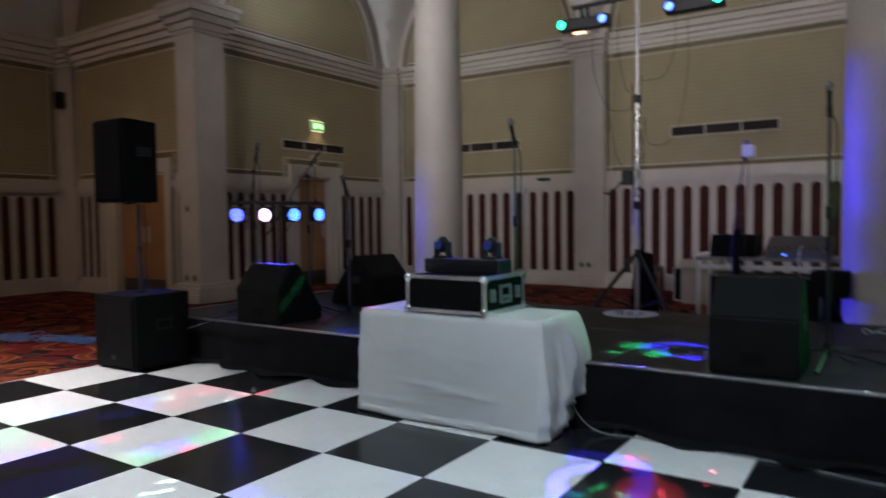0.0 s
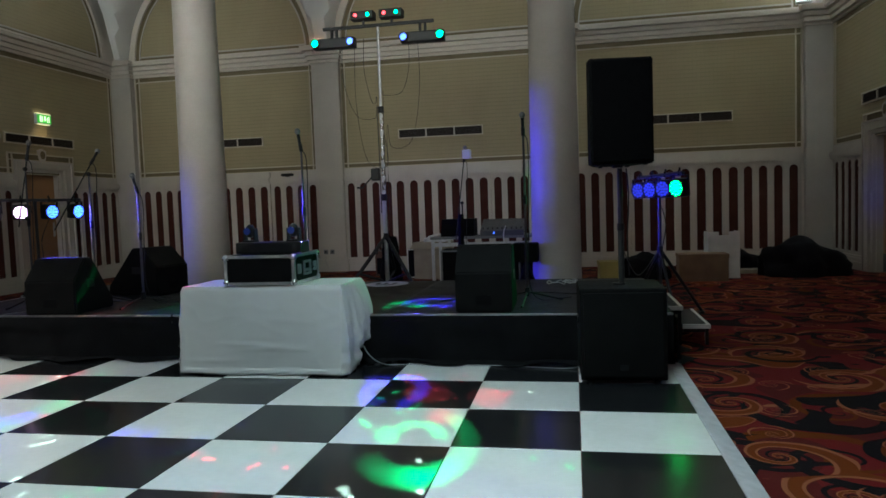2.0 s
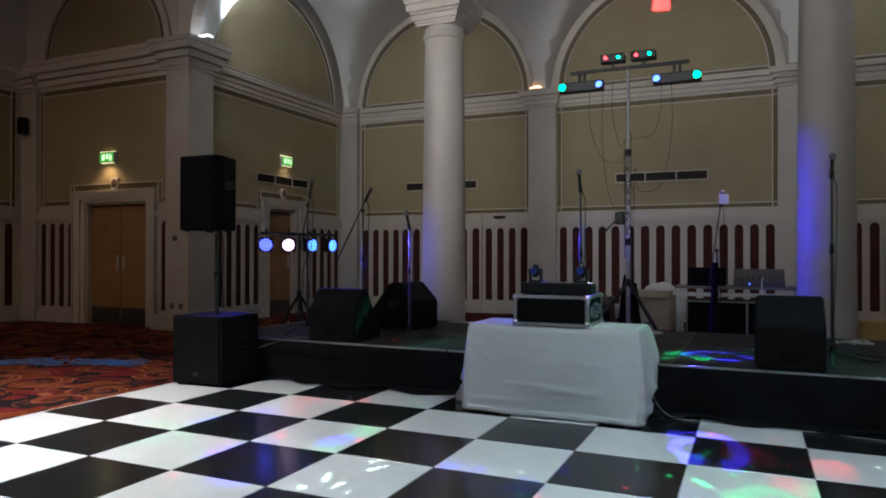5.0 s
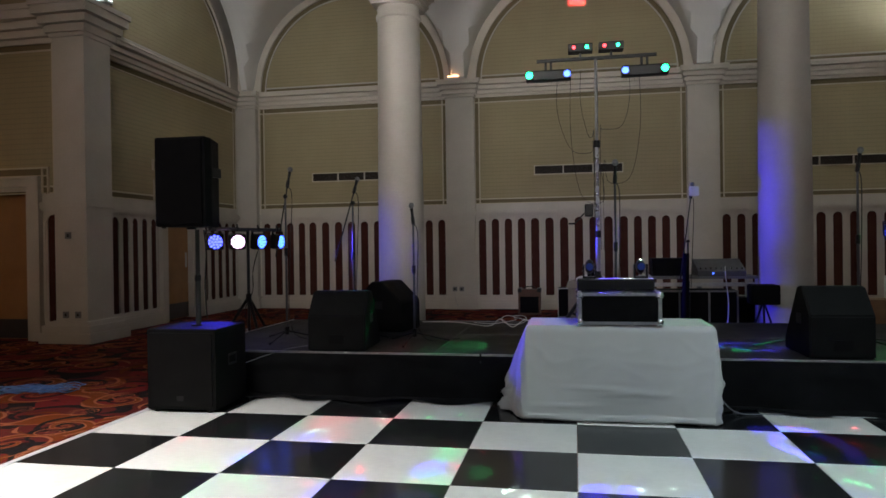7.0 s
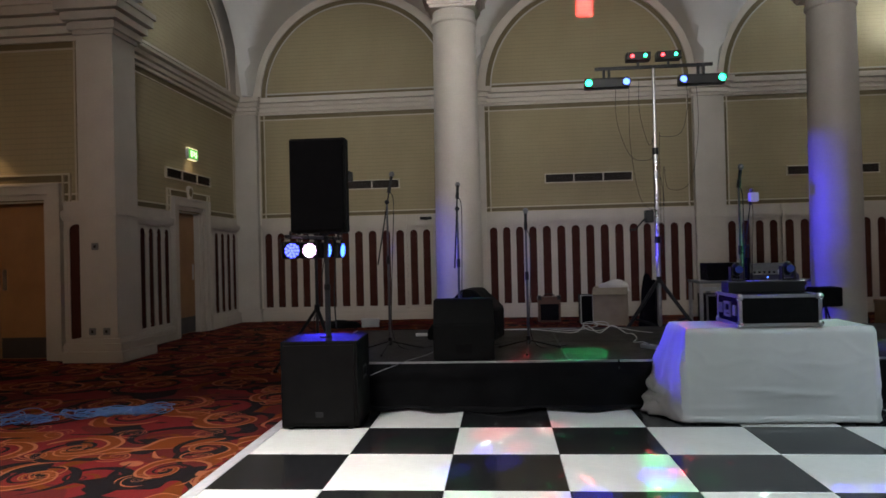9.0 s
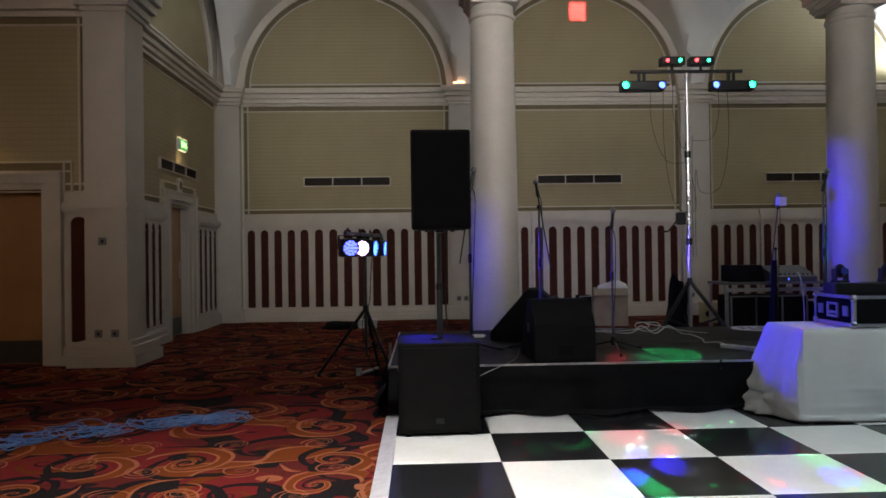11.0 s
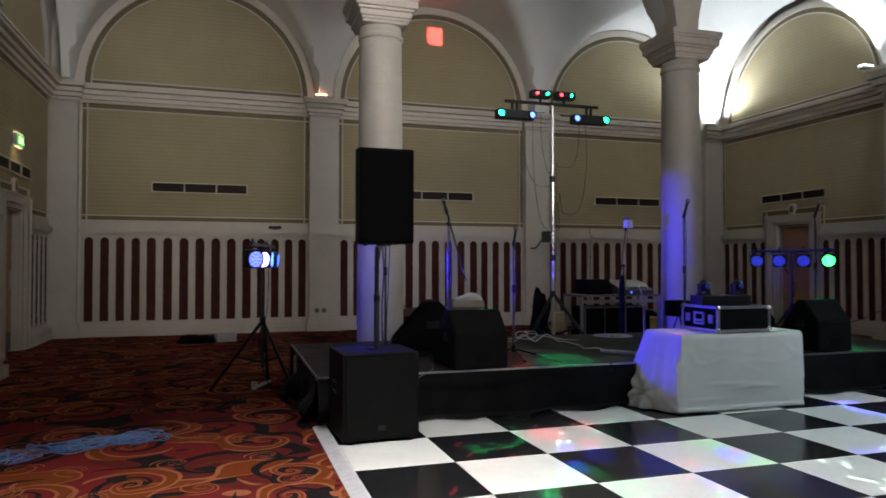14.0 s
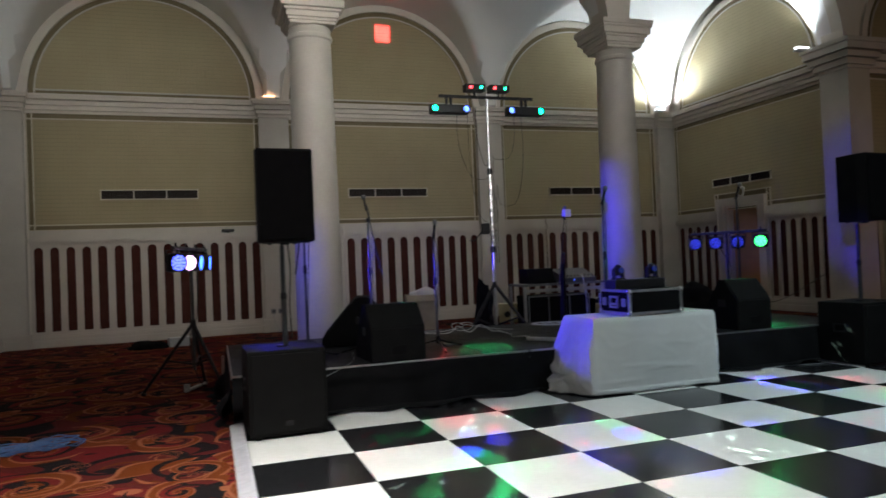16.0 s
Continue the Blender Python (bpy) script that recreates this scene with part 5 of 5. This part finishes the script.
# added masks, not visible parts, that cut each laser spot into dots
for source, target, radius, k in LASERS:
    reach = (Vector(target) - Vector(source)).length
    part("laser_mask", laser_plate(0.035 * radius / reach, k), BLACKMETAL, mast, "tiny pierced mask added to shape the laser dots",
         at=mast.matrix_basis.inverted() @ look(source, target) @ Matrix.Translation((0, 0, -0.035)))
rnd = random.Random(5)
for x0, x1, drop in ((-0.5, -0.05, 1.1), (-0.33, 0.05, 1.75), (0.42, 0.05, 0.8), (0.55, 0.1, 1.5), (-0.2, -0.04, 0.9)):
    pts = [(x0, -0.02, 3.7), (x0 * 1.02, -0.04, 3.7 - drop * 0.5), (x0 * 0.7 + rnd.uniform(-0.05, 0.05), -0.05, 3.7 - drop * 0.95), (x1 * 1.5, -0.05, 3.7 - drop), (x1, -0.04, 3.4 - drop * 0.6), (x1 * 0.8, -0.04, 2.2), (x1 * 0.8, -0.04, 1.3)]
    part("cable", tube(B(), smooth_line(pts, 7), 0.0035), BLACKPLASTIC, mast, "looping black cable")

# ---- keyboard corner behind the stage ----
DESKTOP = mat("grey laminate", (0.16, 0.16, 0.165), rough=0.45, scale=4)
MIXGREY = mat("dark grey enamel", (0.07, 0.07, 0.075), (0.05, 0.05, 0.055), 0.45, scale=14)
desk = thing("equipment_desk", "small table with silver legs and shelf holding sound gear", "table", Matrix.Translation((-1.25, 6.75, CARPET_Z)))
part("top", box(B(), -0.74, 0.74, -0.3, 0.3, 0.90, 0.935), DESKTOP, desk)
for sx in (-0.71, 0.71):
    for y in (-0.27, 0.27):
        part("leg", box(B(), sx - 0.02, sx + 0.02, y - 0.02, y + 0.02, 0, 0.90), STEEL, desk)
part("rear_rail", box(B(), -0.69, 0.69, 0.255, 0.285, 0.4, 0.43), STEEL, desk)
part("apron", box(B(), -0.69, 0.69, -0.285, -0.255, 0.80, 0.85), STEEL, desk)
rack = thing("equipment_rack", "black equipment case beneath the table", "flight case", Matrix.Translation((-1.25, 6.78, CARPET_Z)))
part("body", box(B(), -0.62, 0.5, -0.22, 0.22, 0.03, 0.74, 0.012), BLACKBOX, rack)
part("front_rail", rect_frame(B(), -0.62, 0.5, 0.03, 0.74, 0.022, -0.232, -0.215), GREYMETAL, rack, "dull aluminium edge")
for x in (-0.25, 0.13):
    part("divider", box(B(), x - 0.012, x + 0.012, -0.230, -0.216, 0.055, 0.715), GREYMETAL, rack)
amp = thing("keyboard_amplifier", "black slanted amplifier box on the table", "amplifier", Matrix.Translation((-1.63, 6.70, CARPET_Z + 0.936)))
bm = B()
prism(bm, [(-0.2, 0), (0.2, 0), (0.2, 0.24), (-0.08, 0.24)], "x", -0.22, 0.25)
part("body", bm, BLACKBOX, amp)
mixer = thing("mixing_desk", "grey mixing desk with cables on the table", "mixer", Matrix.Translation((-0.98, 6.68, CARPET_Z + 0.936)))
bm = B()
prism(bm, [(-0.25, 0), (0.25, 0), (0.25, 0.22), (0.16, 0.22), (-0.25, 0.07)], "x", -0.30, 0.30)
part("body", bm, MIXGREY, mixer)
for k in range(9):
    x = -0.26 + k * 0.065
    part("fader", box(B(), x - 0.008, x + 0.008, -0.2, -0.17, 0.08, 0.115), BLACKPLASTIC, mixer)
part("power_led", box(B(), -0.12, -0.10, -0.253, -0.249, 0.03, 0.045), LEDBLUE, mixer, "blue indicator light")
part("cable", tube(B(), smooth_line([(0.05, -0.2, 0.13), (0.03, -0.32, 0.0), (0.06, -0.33, -0.4), (0.0, -0.4, -0.9)]), 0.006), WHITECABLE, mixer, "white cable")
tall = mic_stand((-1.46, 6.07, CARPET_Z), 1.4, ((-0.10, 0, 0.9), (0.04, 0, 1.95)), label="tall black boom stand with a pale microphone head", tube_mat=BLACKMETAL)
part("pale_head", box(B(), 0.03, 0.14, -0.05, 0.05, 1.98, 2.10, 0.012), WHITEPLASTIC, tall, "small pale plastic head")
part("sleeve", rod(B(), (-0.06, 0, 0.05), (-0.02, 0, 1.25), 0.055, 0.035), BLACKCLOTH, tall, "dark cloth sleeve")
spk = thing("small_speaker", "small black box speaker on the carpet", "speaker", Matrix.Translation((-0.62, 7.0, CARPET_Z)))
part("body", box(B(), -0.16, 0.16, -0.15, 0.15, 0, 0.62, 0.01), BLACKBOX, spk)
part("grille", box(B(), -0.14, 0.14, -0.158, -0.148, 0.03, 0.59), GRILLE, spk)
chair = thing("drum_stool", "black folding music stand stool beside the column", "stool", Matrix.Translation((-0.62, 5.85, CARPET_Z)))
part("seat", box(B(), -0.16, 0.16, -0.15, 0.15, 0.62, 0.86, 0.02), BLACKCLOTH, chair)
for a in (20, 140, 260):
    part("leg", rod(B(), (0, 0, 0.66), (0.24 * math.cos(radians(a)), 0.24 * math.sin(radians(a)), 0.01), 0.012), BLACKMETAL, chair)

# ---- boxes and bags by the rear wall ----


def carton(at, turn, w, d, h, label, material=CARD, flaps=True, name="cardboard_box"):
    c = thing(name, label, "box", Matrix.Translation(at) @ Matrix.Rotation(radians(turn), 4, "Z"))
    bm = B()
    t = 0.008
    box(bm, -w / 2, w / 2, -d / 2, -d / 2 + t, 0, h)
    box(bm, -w / 2, w / 2, d / 2 - t, d / 2, 0, h)
    box(bm, -w / 2, -w / 2 + t, -d / 2 + t, d / 2 - t, 0, h)
    box(bm, w / 2 - t, w / 2, -d / 2 + t, d / 2 - t, 0, h)
    box(bm, -w / 2 + t, w / 2 - t, -d / 2 + t, d / 2 - t, 0.002, 0.01)
    part("carcass", bm, material, c)
    if flaps:
        for s in (-1, 1):
            part("flap", box(B(), -w / 2, w / 2, 0, d * 0.45, -0.004, 0.004), material, c, at=Matrix.Translation((0, s * d / 2, h)) @ Matrix.Rotation(radians(90 - s * 90), 4, "Z") @ Matrix.Rotation(radians(-35), 4, "X"))
    else:
        part("lid", box(B(), -w / 2 - 0.01, w / 2 + 0.01, -d / 2 - 0.01, d / 2 + 0.01, h - 0.05, h + 0.012), material, c)
    return c


def soft_heap(name, at, size, material, label, category, seed):
    """A slumped bag: an uneven flattened mound with creases."""
    t = thing(name, label, category, Matrix.Translation(at))
    bm = B()
    made = bmesh.ops.create_icosphere(bm, subdivisions=4, radius=1.0)["verts"]
    for v in made:
        n = noise.noise(v.co * 1.6 + Vector((seed, 0, 0))) * 0.28 + noise.noise(v.co * 5 + Vector((0, seed, 0))) * 0.07
        v.co *= 1 + n
        v.co = Vector((v.co.x * size[0], v.co.y * size[1], max(-0.25, v.co.z) * size[2]))
    low = min(v.co.z for v in made)
    for v in made:
        v.co.z -= low
    part("body", bm, material, t, smooth=True)
    return t


crate = carton((-2.66, 9.92, CARPET_Z), -12, 0.62, 0.46, 0.70, "open pale cardboard box with raised flaps and packing", PALECARD)
soft_heap("dust_sheet", (-2.60, 9.92, CARPET_Z + 0.62), (0.30, 0.20, 0.17), LINEN, "crumpled white sheet lying on the box", "sheet", 3.0)
carton((2.06, 8.95, CARPET_Z), -2, 0.76, 0.45, 0.43, "brown cardboard box on the carpet", CARD, False)
wb = thing("white_crate", "tall white plastic crate with a hand hole", "box", Matrix.Translation((2.45, 9.35, CARPET_Z)))
bm = B()
for a in ((-0.25, 0.25, -0.2, -0.19, 0, 0.52), (-0.25, 0.25, 0.19, 0.2, 0, 0.70), (-0.25, -0.24, -0.19, 0.19, 0, 0.78), (0.24, 0.25, -0.19, 0.19, 0, 0.78), (-0.25, -0.08, -0.2, -0.19, 0.52, 0.78), (0.08, 0.25, -0.2, -0.19, 0.52, 0.78), (-0.08, -0.03, -0.2, -0.19, 0.64, 0.72), (0.03, 0.08, -0.2, -0.19, 0.64, 0.72), (-0.24, 0.24, -0.19, 0.19, 0.002, 0.02)):
    box(bm, *a)
part("shell", bm, WHITEPLASTIC, wb)
carton((3.06, 9.98, CARPET_Z), 6, 0.60, 0.28, 0.055, "flat pale board lying on the carpet between bags", PALECARD, False, "flat_board")
soft_heap("equipment_bag", (3.75, 9.5, CARPET_Z), (0.72, 0.45, 0.47), BLACKCLOTH, "large slumped black equipment bag on the carpet", "bag", 1.0)
soft_heap("equipment_bag", (1.15, 9.3, CARPET_Z), (0.42, 0.3, 0.34), BLACKCLOTH, "small black equipment bag on the carpet", "bag", 7.0)
soft_heap("equipment_bag", (2.92, 10.42, CARPET_Z), (0.4, 0.3, 0.3), BLACKCLOTH, "small black equipment bag on the carpet", "bag", 4.0)
soft_heap("equipment_bag", (-2.62, 6.62, CARPET_Z), (0.17, 0.13, 0.80), BLACKCLOTH, "tall slumped black bag leaning behind the light mast", "bag", 12.0)
soft_heap("equipment_bag", (-2.20, 6.72, CARPET_Z), (0.2, 0.16, 0.22), BLACKCLOTH, "small black bag on the carpet by the light mast", "bag", 15.0)
soft_heap("equipment_bag", (-7.8, 10.05, CARPET_Z), (0.34, 0.18, 0.12), BLACKCLOTH, "flat black cable bag on the carpet", "bag", 9.0)
clear = carton((-7.3, 10.15, CARPET_Z), 12, 0.34, 0.22, 0.15, "small pale plastic box beside the cable bag", mat("frosted plastic", (0.42, 0.43, 0.45), rough=0.4), False, "plastic_box")
tub = carton((0.55, 8.4, CARPET_Z), 5, 0.35, 0.3, 0.38, "pale yellow storage tub on the carpet", mat("yellow plastic", (0.5, 0.42, 0.12), rough=0.5), False, "storage_tub")
yel = carton((-0.62, 10.1, CARPET_Z), -24, 0.46, 0.36, 0.38, "cream and yellow tool box standing near the rear wall", mat("cream plastic", (0.55, 0.48, 0.28), rough=0.5), False, "tool_box")
part("emblem", lathe(B(), [(0.0, 0.0), (0.07, 0.0), (0.07, 0.006), (0.0, 0.006)], seg=6), BLACKPLASTIC, yel, "dark badge", at=Matrix.Translation((-0.05, -0.181, 0.17)) @ Matrix.Rotation(radians(90), 4, "X"))
guitar_amp = thing("practice_amplifier", "small brown-trimmed guitar amplifier by the wall", "amplifier", Matrix.Translation((-3.77, 10.58, CARPET_Z)))
part("body", box(B(), -0.22, 0.22, -0.13, 0.13, 0, 0.5, 0.02), mat("brown vinyl", (0.08, 0.032, 0.015), rough=0.6), guitar_amp)
part("grille", box(B(), -0.18, 0.18, -0.14, -0.128, 0.04, 0.36), BLACKCLOTH, guitar_amp, "black grille cloth")
for sx in (-1, 1):
    part("corner_guard", box(B(), sx * 0.19 - 0.04, sx * 0.19 + 0.04, -0.135, 0.10, 0.44, 0.525, 0.015), BLACKPLASTIC, guitar_amp)
part("carry_handle", tube(B(), smooth_line([(-0.11, 0, 0.50), (-0.07, 0, 0.545), (0.07, 0, 0.545), (0.11, 0, 0.50)]), 0.012), BLACKPLASTIC, guitar_amp)
blk = thing("case", "narrow black equipment case by the wall", "case", Matrix.Translation((-3.09, 10.25, CARPET_Z)))
part("body", box(B(), -0.12, 0.12, -0.2, 0.2, 0, 0.55, 0.012), BLACKBOX, blk)
part("edge", rect_frame(B(), -0.12, 0.12, 0, 0.55, 0.015, -0.206, -0.196), STEEL, blk)

GREYCABLE = mat("grey cable", (0.32, 0.32, 0.33), rough=0.5)

# ---- cables ----


def heap_of_cable(name, at, turn, loops, half, wide, r, material, label, seed):
    """Loosely gathered figure-of-eight loops lying on the ground."""
    rnd = random.Random(seed)
    t = thing(name, label, "cable", Matrix.Translation(at) @ Matrix.Rotation(radians(turn), 4, "Z"))
    pts = []
    for k in range(loops):
        a, b = half * rnd.uniform(0.22, 0.75), wide * rnd.uniform(0.35, 1.15)
        cx, cy, tilt = rnd.uniform(-0.6, 0.6) * half, rnd.uniform(-0.5, 0.5) * wide, radians(rnd.uniform(-32, 32))
        for s in range(12):
            u = 2 * math.pi * s / 12
            x, y = a * math.cos(u), b * math.sin(u) + 0.3 * b * math.sin(2 * u + k)
            pts.append((cx + x * math.cos(tilt) - y * math.sin(tilt), cy + x * math.sin(tilt) + y * math.cos(tilt), r + 0.002 + 0.03 * abs(math.sin(k * 1.7 + s))))
    part("strand", tube(B(), smooth_line(pts, 4), r, 5), material, t, smooth=True)
    return t


heap_of_cable("cable_heap", (-8.27, 2.75, CARPET_Z), 16, 15, 0.55, 0.17, 0.0042, BLUECABLE, "tangled heap of blue cable on the carpet", 11)
heap_of_cable("cable_heap", (-8.95, 2.55, CARPET_Z), -8, 8, 0.34, 0.2, 0.0042, BLUECABLE, "tangled heap of blue cable on the carpet", 12)
heap_of_cable("cable_heap", (-9.4, 2.2, CARPET_Z), 20, 9, 0.36, 0.2, 0.0042, BLUECABLE, "tangled heap of blue cable on the carpet", 15)
heap_of_cable("cable_coil", (-0.1, 4.9, STAGE_Z), 10, 3, 0.24, 0.10, 0.005, WHITECABLE, "loose loops of white cable on the stage", 14)


def run_of_cable(pts, material, label, r=0.006, name="cable"):
    t = thing(name, label, "cable")
    part("run", tube(B(), smooth_line(pts, 8), r), material, t, smooth=True)


run_of_cable([(-1.82, 2.55, 0.28), (-1.75, 2.56, 0.12), (-1.62, 2.6, 0.02), (-1.35, 2.64, 0.009), (-0.6, 2.62, 0.009), (-0.1, 2.55, 0.009), (0.03, 2.6, 0.03)], GREYCABLE, "pale cable running along the stage skirt", 0.0042)
run_of_cable([(-5.84, 2.66, 0.33), (-5.70, 2.72, 0.38), (-5.52, 2.84, 0.432), (-5.40, 3.2, 0.426), (-5.30, 3.75, 0.426)], GREYCABLE, "thin pale cable from subwoofer to stage", 0.003)
arc = [(-3.88 + 0.145 * k, 4.80 - 0.03 * k, 0.428 + 0.085 * (k % 2)) for k in range(5)]
run_of_cable([(-4.75, 5.2, 0.427), (-4.3, 5.18, 0.427)] + arc + [(-3.24, 4.6, 0.428), (-3.27, 4.2, 0.428), (-3.36, 3.9, 0.428), (-3.3, 3.72, 0.45), (-3.24, 3.62, 0.428)], WHITECABLE, "white cable looping across the stage", 0.0055)
coil = [(-3.70 + 0.055 * k / 4 + 0.11 * math.cos(k * 0.62), 4.98 + 0.03 * math.sin(k * 0.62), 0.43 + 0.05 * (1 + math.sin(k * 0.62))) for k in range(15)]
run_of_cable([(-4.1, 5.15, 0.428), (-3.85, 5.05, 0.428)] + coil + [(-3.15, 4.9, 0.428), (-3.0, 4.7, 0.428)], WHITECABLE, "white cable sprung into loops on the stage", 0.004)
run_of_cable([(-4.72, 5.2, 0.428), (-4.3, 5.3, 0.428), (-3.8, 5.24, 0.428)], GREYCABLE, "pale cable along the rear of the stage", 0.005)
run_of_cable([(-1.3, 3.5, 0.427), (-0.9, 3.9, 0.427), (-0.4, 4.1, 0.427), (0.1, 3.9, 0.427)], BLACKPLASTIC, "black cable lying across the stage")
run_of_cable([(-5.45, 11.57, 0.38), (-5.44, 11.52, 0.22), (-5.38, 11.5, 0.08), (-5.3, 11.42, CARPET_Z + 0.006), (-4.9, 11.3, CARPET_Z + 0.006)], GREYCABLE, "thin grey cable hanging from the wall socket", 0.004)
run_of_cable([(0.36, 2.9, 1.0), (0.6, 4.0, 0.6), (0.9, 5.2, 0.7)], BLACKPLASTIC, "black cable slung between stand and stage", 0.005)
strip = thing("power_strip", "white multi-way power strip lying on the stage", "power strip", Matrix.Translation((-3.22, 3.36, STAGE_Z + 0.001)) @ Matrix.Rotation(radians(-55), 4, "Z"))
part("body", box(B(), -0.22, 0.22, -0.03, 0.03, 0, 0.04, 0.008), WHITEPLASTIC, strip)
for k in range(4):
    part("socket", box(B(), -0.17 + k * 0.1, -0.11 + k * 0.1, -0.022, 0.022, 0.0395, 0.043), GREYMETAL, strip)
plug = thing("power_adapter", "small white power adapter on the stage", "adapter", Matrix.Translation((-5.63, 4.72, STAGE_Z + 0.001)))
part("body", box(B(), -0.07, 0.07, -0.03, 0.03, 0, 0.035, 0.008), WHITEPLASTIC, plug)
part("pins", box(B(), 0.07, 0.09, -0.012, 0.012, 0.01, 0.025), STEEL, plug)

disc = thing("round_mat", "pale round mat with dark marks lying on the stage", "mat", Matrix.Translation((-2.26, 5.08, STAGE_Z + 0.001)))
part("sheet", lathe(B(), [(0.0, 0.0), (0.26, 0.0), (0.262, 0.002), (0.26, 0.004), (0.0, 0.004)], seg=40), mat("pale vinyl", (0.5, 0.5, 0.6), rough=0.5), disc)
for x, y, w, d in ((-0.12, 0.05, 0.05, 0.14), (-0.02, 0.05, 0.04, 0.14), (0.09, 0.04, 0.05, 0.12), (0.0, -0.11, 0.22, 0.04)):
    part("mark", box(B(), x - w / 2, x + w / 2, y - d / 2, y + d / 2, 0.0042, 0.006), DECK, disc)
PALEMETAL = mat("grey painted steel", (0.5, 0.48, 0.47), rough=0.4, metal=0.2)
clampbar = thing("clamp_bar", "short silver clamp bar lying at the foot of the light stand", "stand part", Matrix.Translation((-6.91, 5.06, CARPET_Z + 0.022)) @ Matrix.Rotation(radians(64), 4, "Z"))
part("tube", rod(B(), (-0.24, 0, 0), (0.24, 0, 0.0), 0.02), PALEMETAL, clampbar)
part("end_plate", box(B(), -0.22, -0.19, -0.03, 0.03, -0.02, 0.07, 0.004), PALEMETAL, clampbar)

# ---- wall fittings ----


def exit_sign(at, label):
    e = thing("exit_sign", label, "exit sign", at)
    part("housing", box(B(), -0.2, 0.2, -0.06, 0, -0.1, 0.1, 0.008), WHITEPLASTIC, e)
    part("face", box(B(), -0.185, 0.185, -0.066, -0.061, -0.085, 0.085), EXITGREEN, e, "glowing green face")
    bm = B()
    for x, w, z, h in ((-0.10, 0.035, 0.0, 0.12), (-0.055, 0.02, 0.0, 0.12), (0.02, 0.045, 0.012, 0.09), (0.085, 0.02, -0.01, 0.11), (0.125, 0.02, 0.0, 0.12)):
        box(bm, x - w / 2, x + w / 2, -0.069, -0.066, z - h / 2, z + h / 2)
    part("pictogram", bm, EXITWHITE, e, "pale glowing bars")
    part("top_strip", box(B(), -0.19, 0.19, -0.055, -0.005, 0.101, 0.112), EXITGLOW, e, "pale yellow lit edge")
    part("lamp_strip", box(B(), -0.15, 0.15, -0.05, -0.01, -0.112, -0.101), EXITGLOW, e, "warm lit underside")
    return e


SIDE = Matrix.Translation((CX - WX, 0, 0)) @ Matrix.Rotation(radians(90), 4, "Z")
exit_sign(SIDE @ Matrix.Translation((9.31, -0.04, 3.38)), "small lit green exit sign above the single door")
exit_sign(Matrix.Translation((-12.2, EY - 0.04, 3.15)), "lit green exit sign above the double doors")

for at, label in ((Matrix.Translation((-10.40, 6.0, 1.6)), "square switch plate on the pier"), (Matrix.Translation((-10.46, 6.0, 0.40)), "socket plate on the pier"), (Matrix.Translation((-10.25, 6.0, 0.40)), "dark socket plate on the pier"),
                  (Matrix.Translation((-5.45, WY - 0.165, 0.42)), "double socket plate on the pilaster"), (Matrix.Translation((-5.3, WY - 0.165, 0.42)), "double socket plate on the pilaster"), (Matrix.Translation((-0.4, WY - 0.165, 0.42)), "double socket plate on the pilaster")):
    p = thing("wall_socket", label, "socket", at)
    part("plate", box(B(), -0.05, 0.05, -0.012, 0, -0.05, 0.05, 0.003), GREYMETAL, p)
    part("switch", box(B(), -0.015, 0.015, -0.018, -0.011, -0.02, 0.02), BLACKPLASTIC, p)
for s in (-1, 1):
    ws = thing("wall_speaker", "small dark speaker fixed to the corner pilaster", "speaker", Matrix.Translation((CX + s * 11.63, EY - 0.1, 3.72)), "wall speakers")
    part("bracket", box(B(), -0.02, 0.02, -0.05, 0.0, 0.10, 0.14), BLACKMETAL, ws)
    part("body", box(B(), -0.07, 0.07, -0.20, -0.05, 0.0, 0.34, 0.015), BLACKPLASTIC, ws)
    part("grille", box(B(), -0.055, 0.055, -0.206, -0.199, 0.02, 0.32, 0.003), GRILLE, ws)
cam_box = thing("sensor", "small black box speaker clipped to the dado rail", "sensor", Matrix.Translation((-6.32, WY - 0.07, 2.145)))
part("body", box(B(), -0.13, 0.13, -0.07, 0.07, 0, 0.06, 0.02), BLACKPLASTIC, cam_box)
part("foot", box(B(), -0.03, 0.03, -0.03, 0.03, -0.012, 0.002), BLACKPLASTIC, cam_box)

# ---- dance floor panels ----
bm = B()
box(bm, 0.002, T - 0.002, 0.002, T - 0.002, CARPET_Z + 0.002, 0.0)
top = [e for e in bm.edges if all(v.co.z > -0.001 for v in e.verts)]
bmesh.ops.bevel(bm, geom=top, offset=0.002, segments=1, affect="EDGES")
white = mesh_of("panel", bm, TILEWHITE)
black = white.copy()
black.materials.clear()
black.materials.append(TILEBLACK)
for i in range(IX0, IX1):
    for j in range(JY0, JY1):
        part("panel", white if (i + j) % 2 else black, None, dance, at=Matrix.Translation((i * T, j * T, 0)))
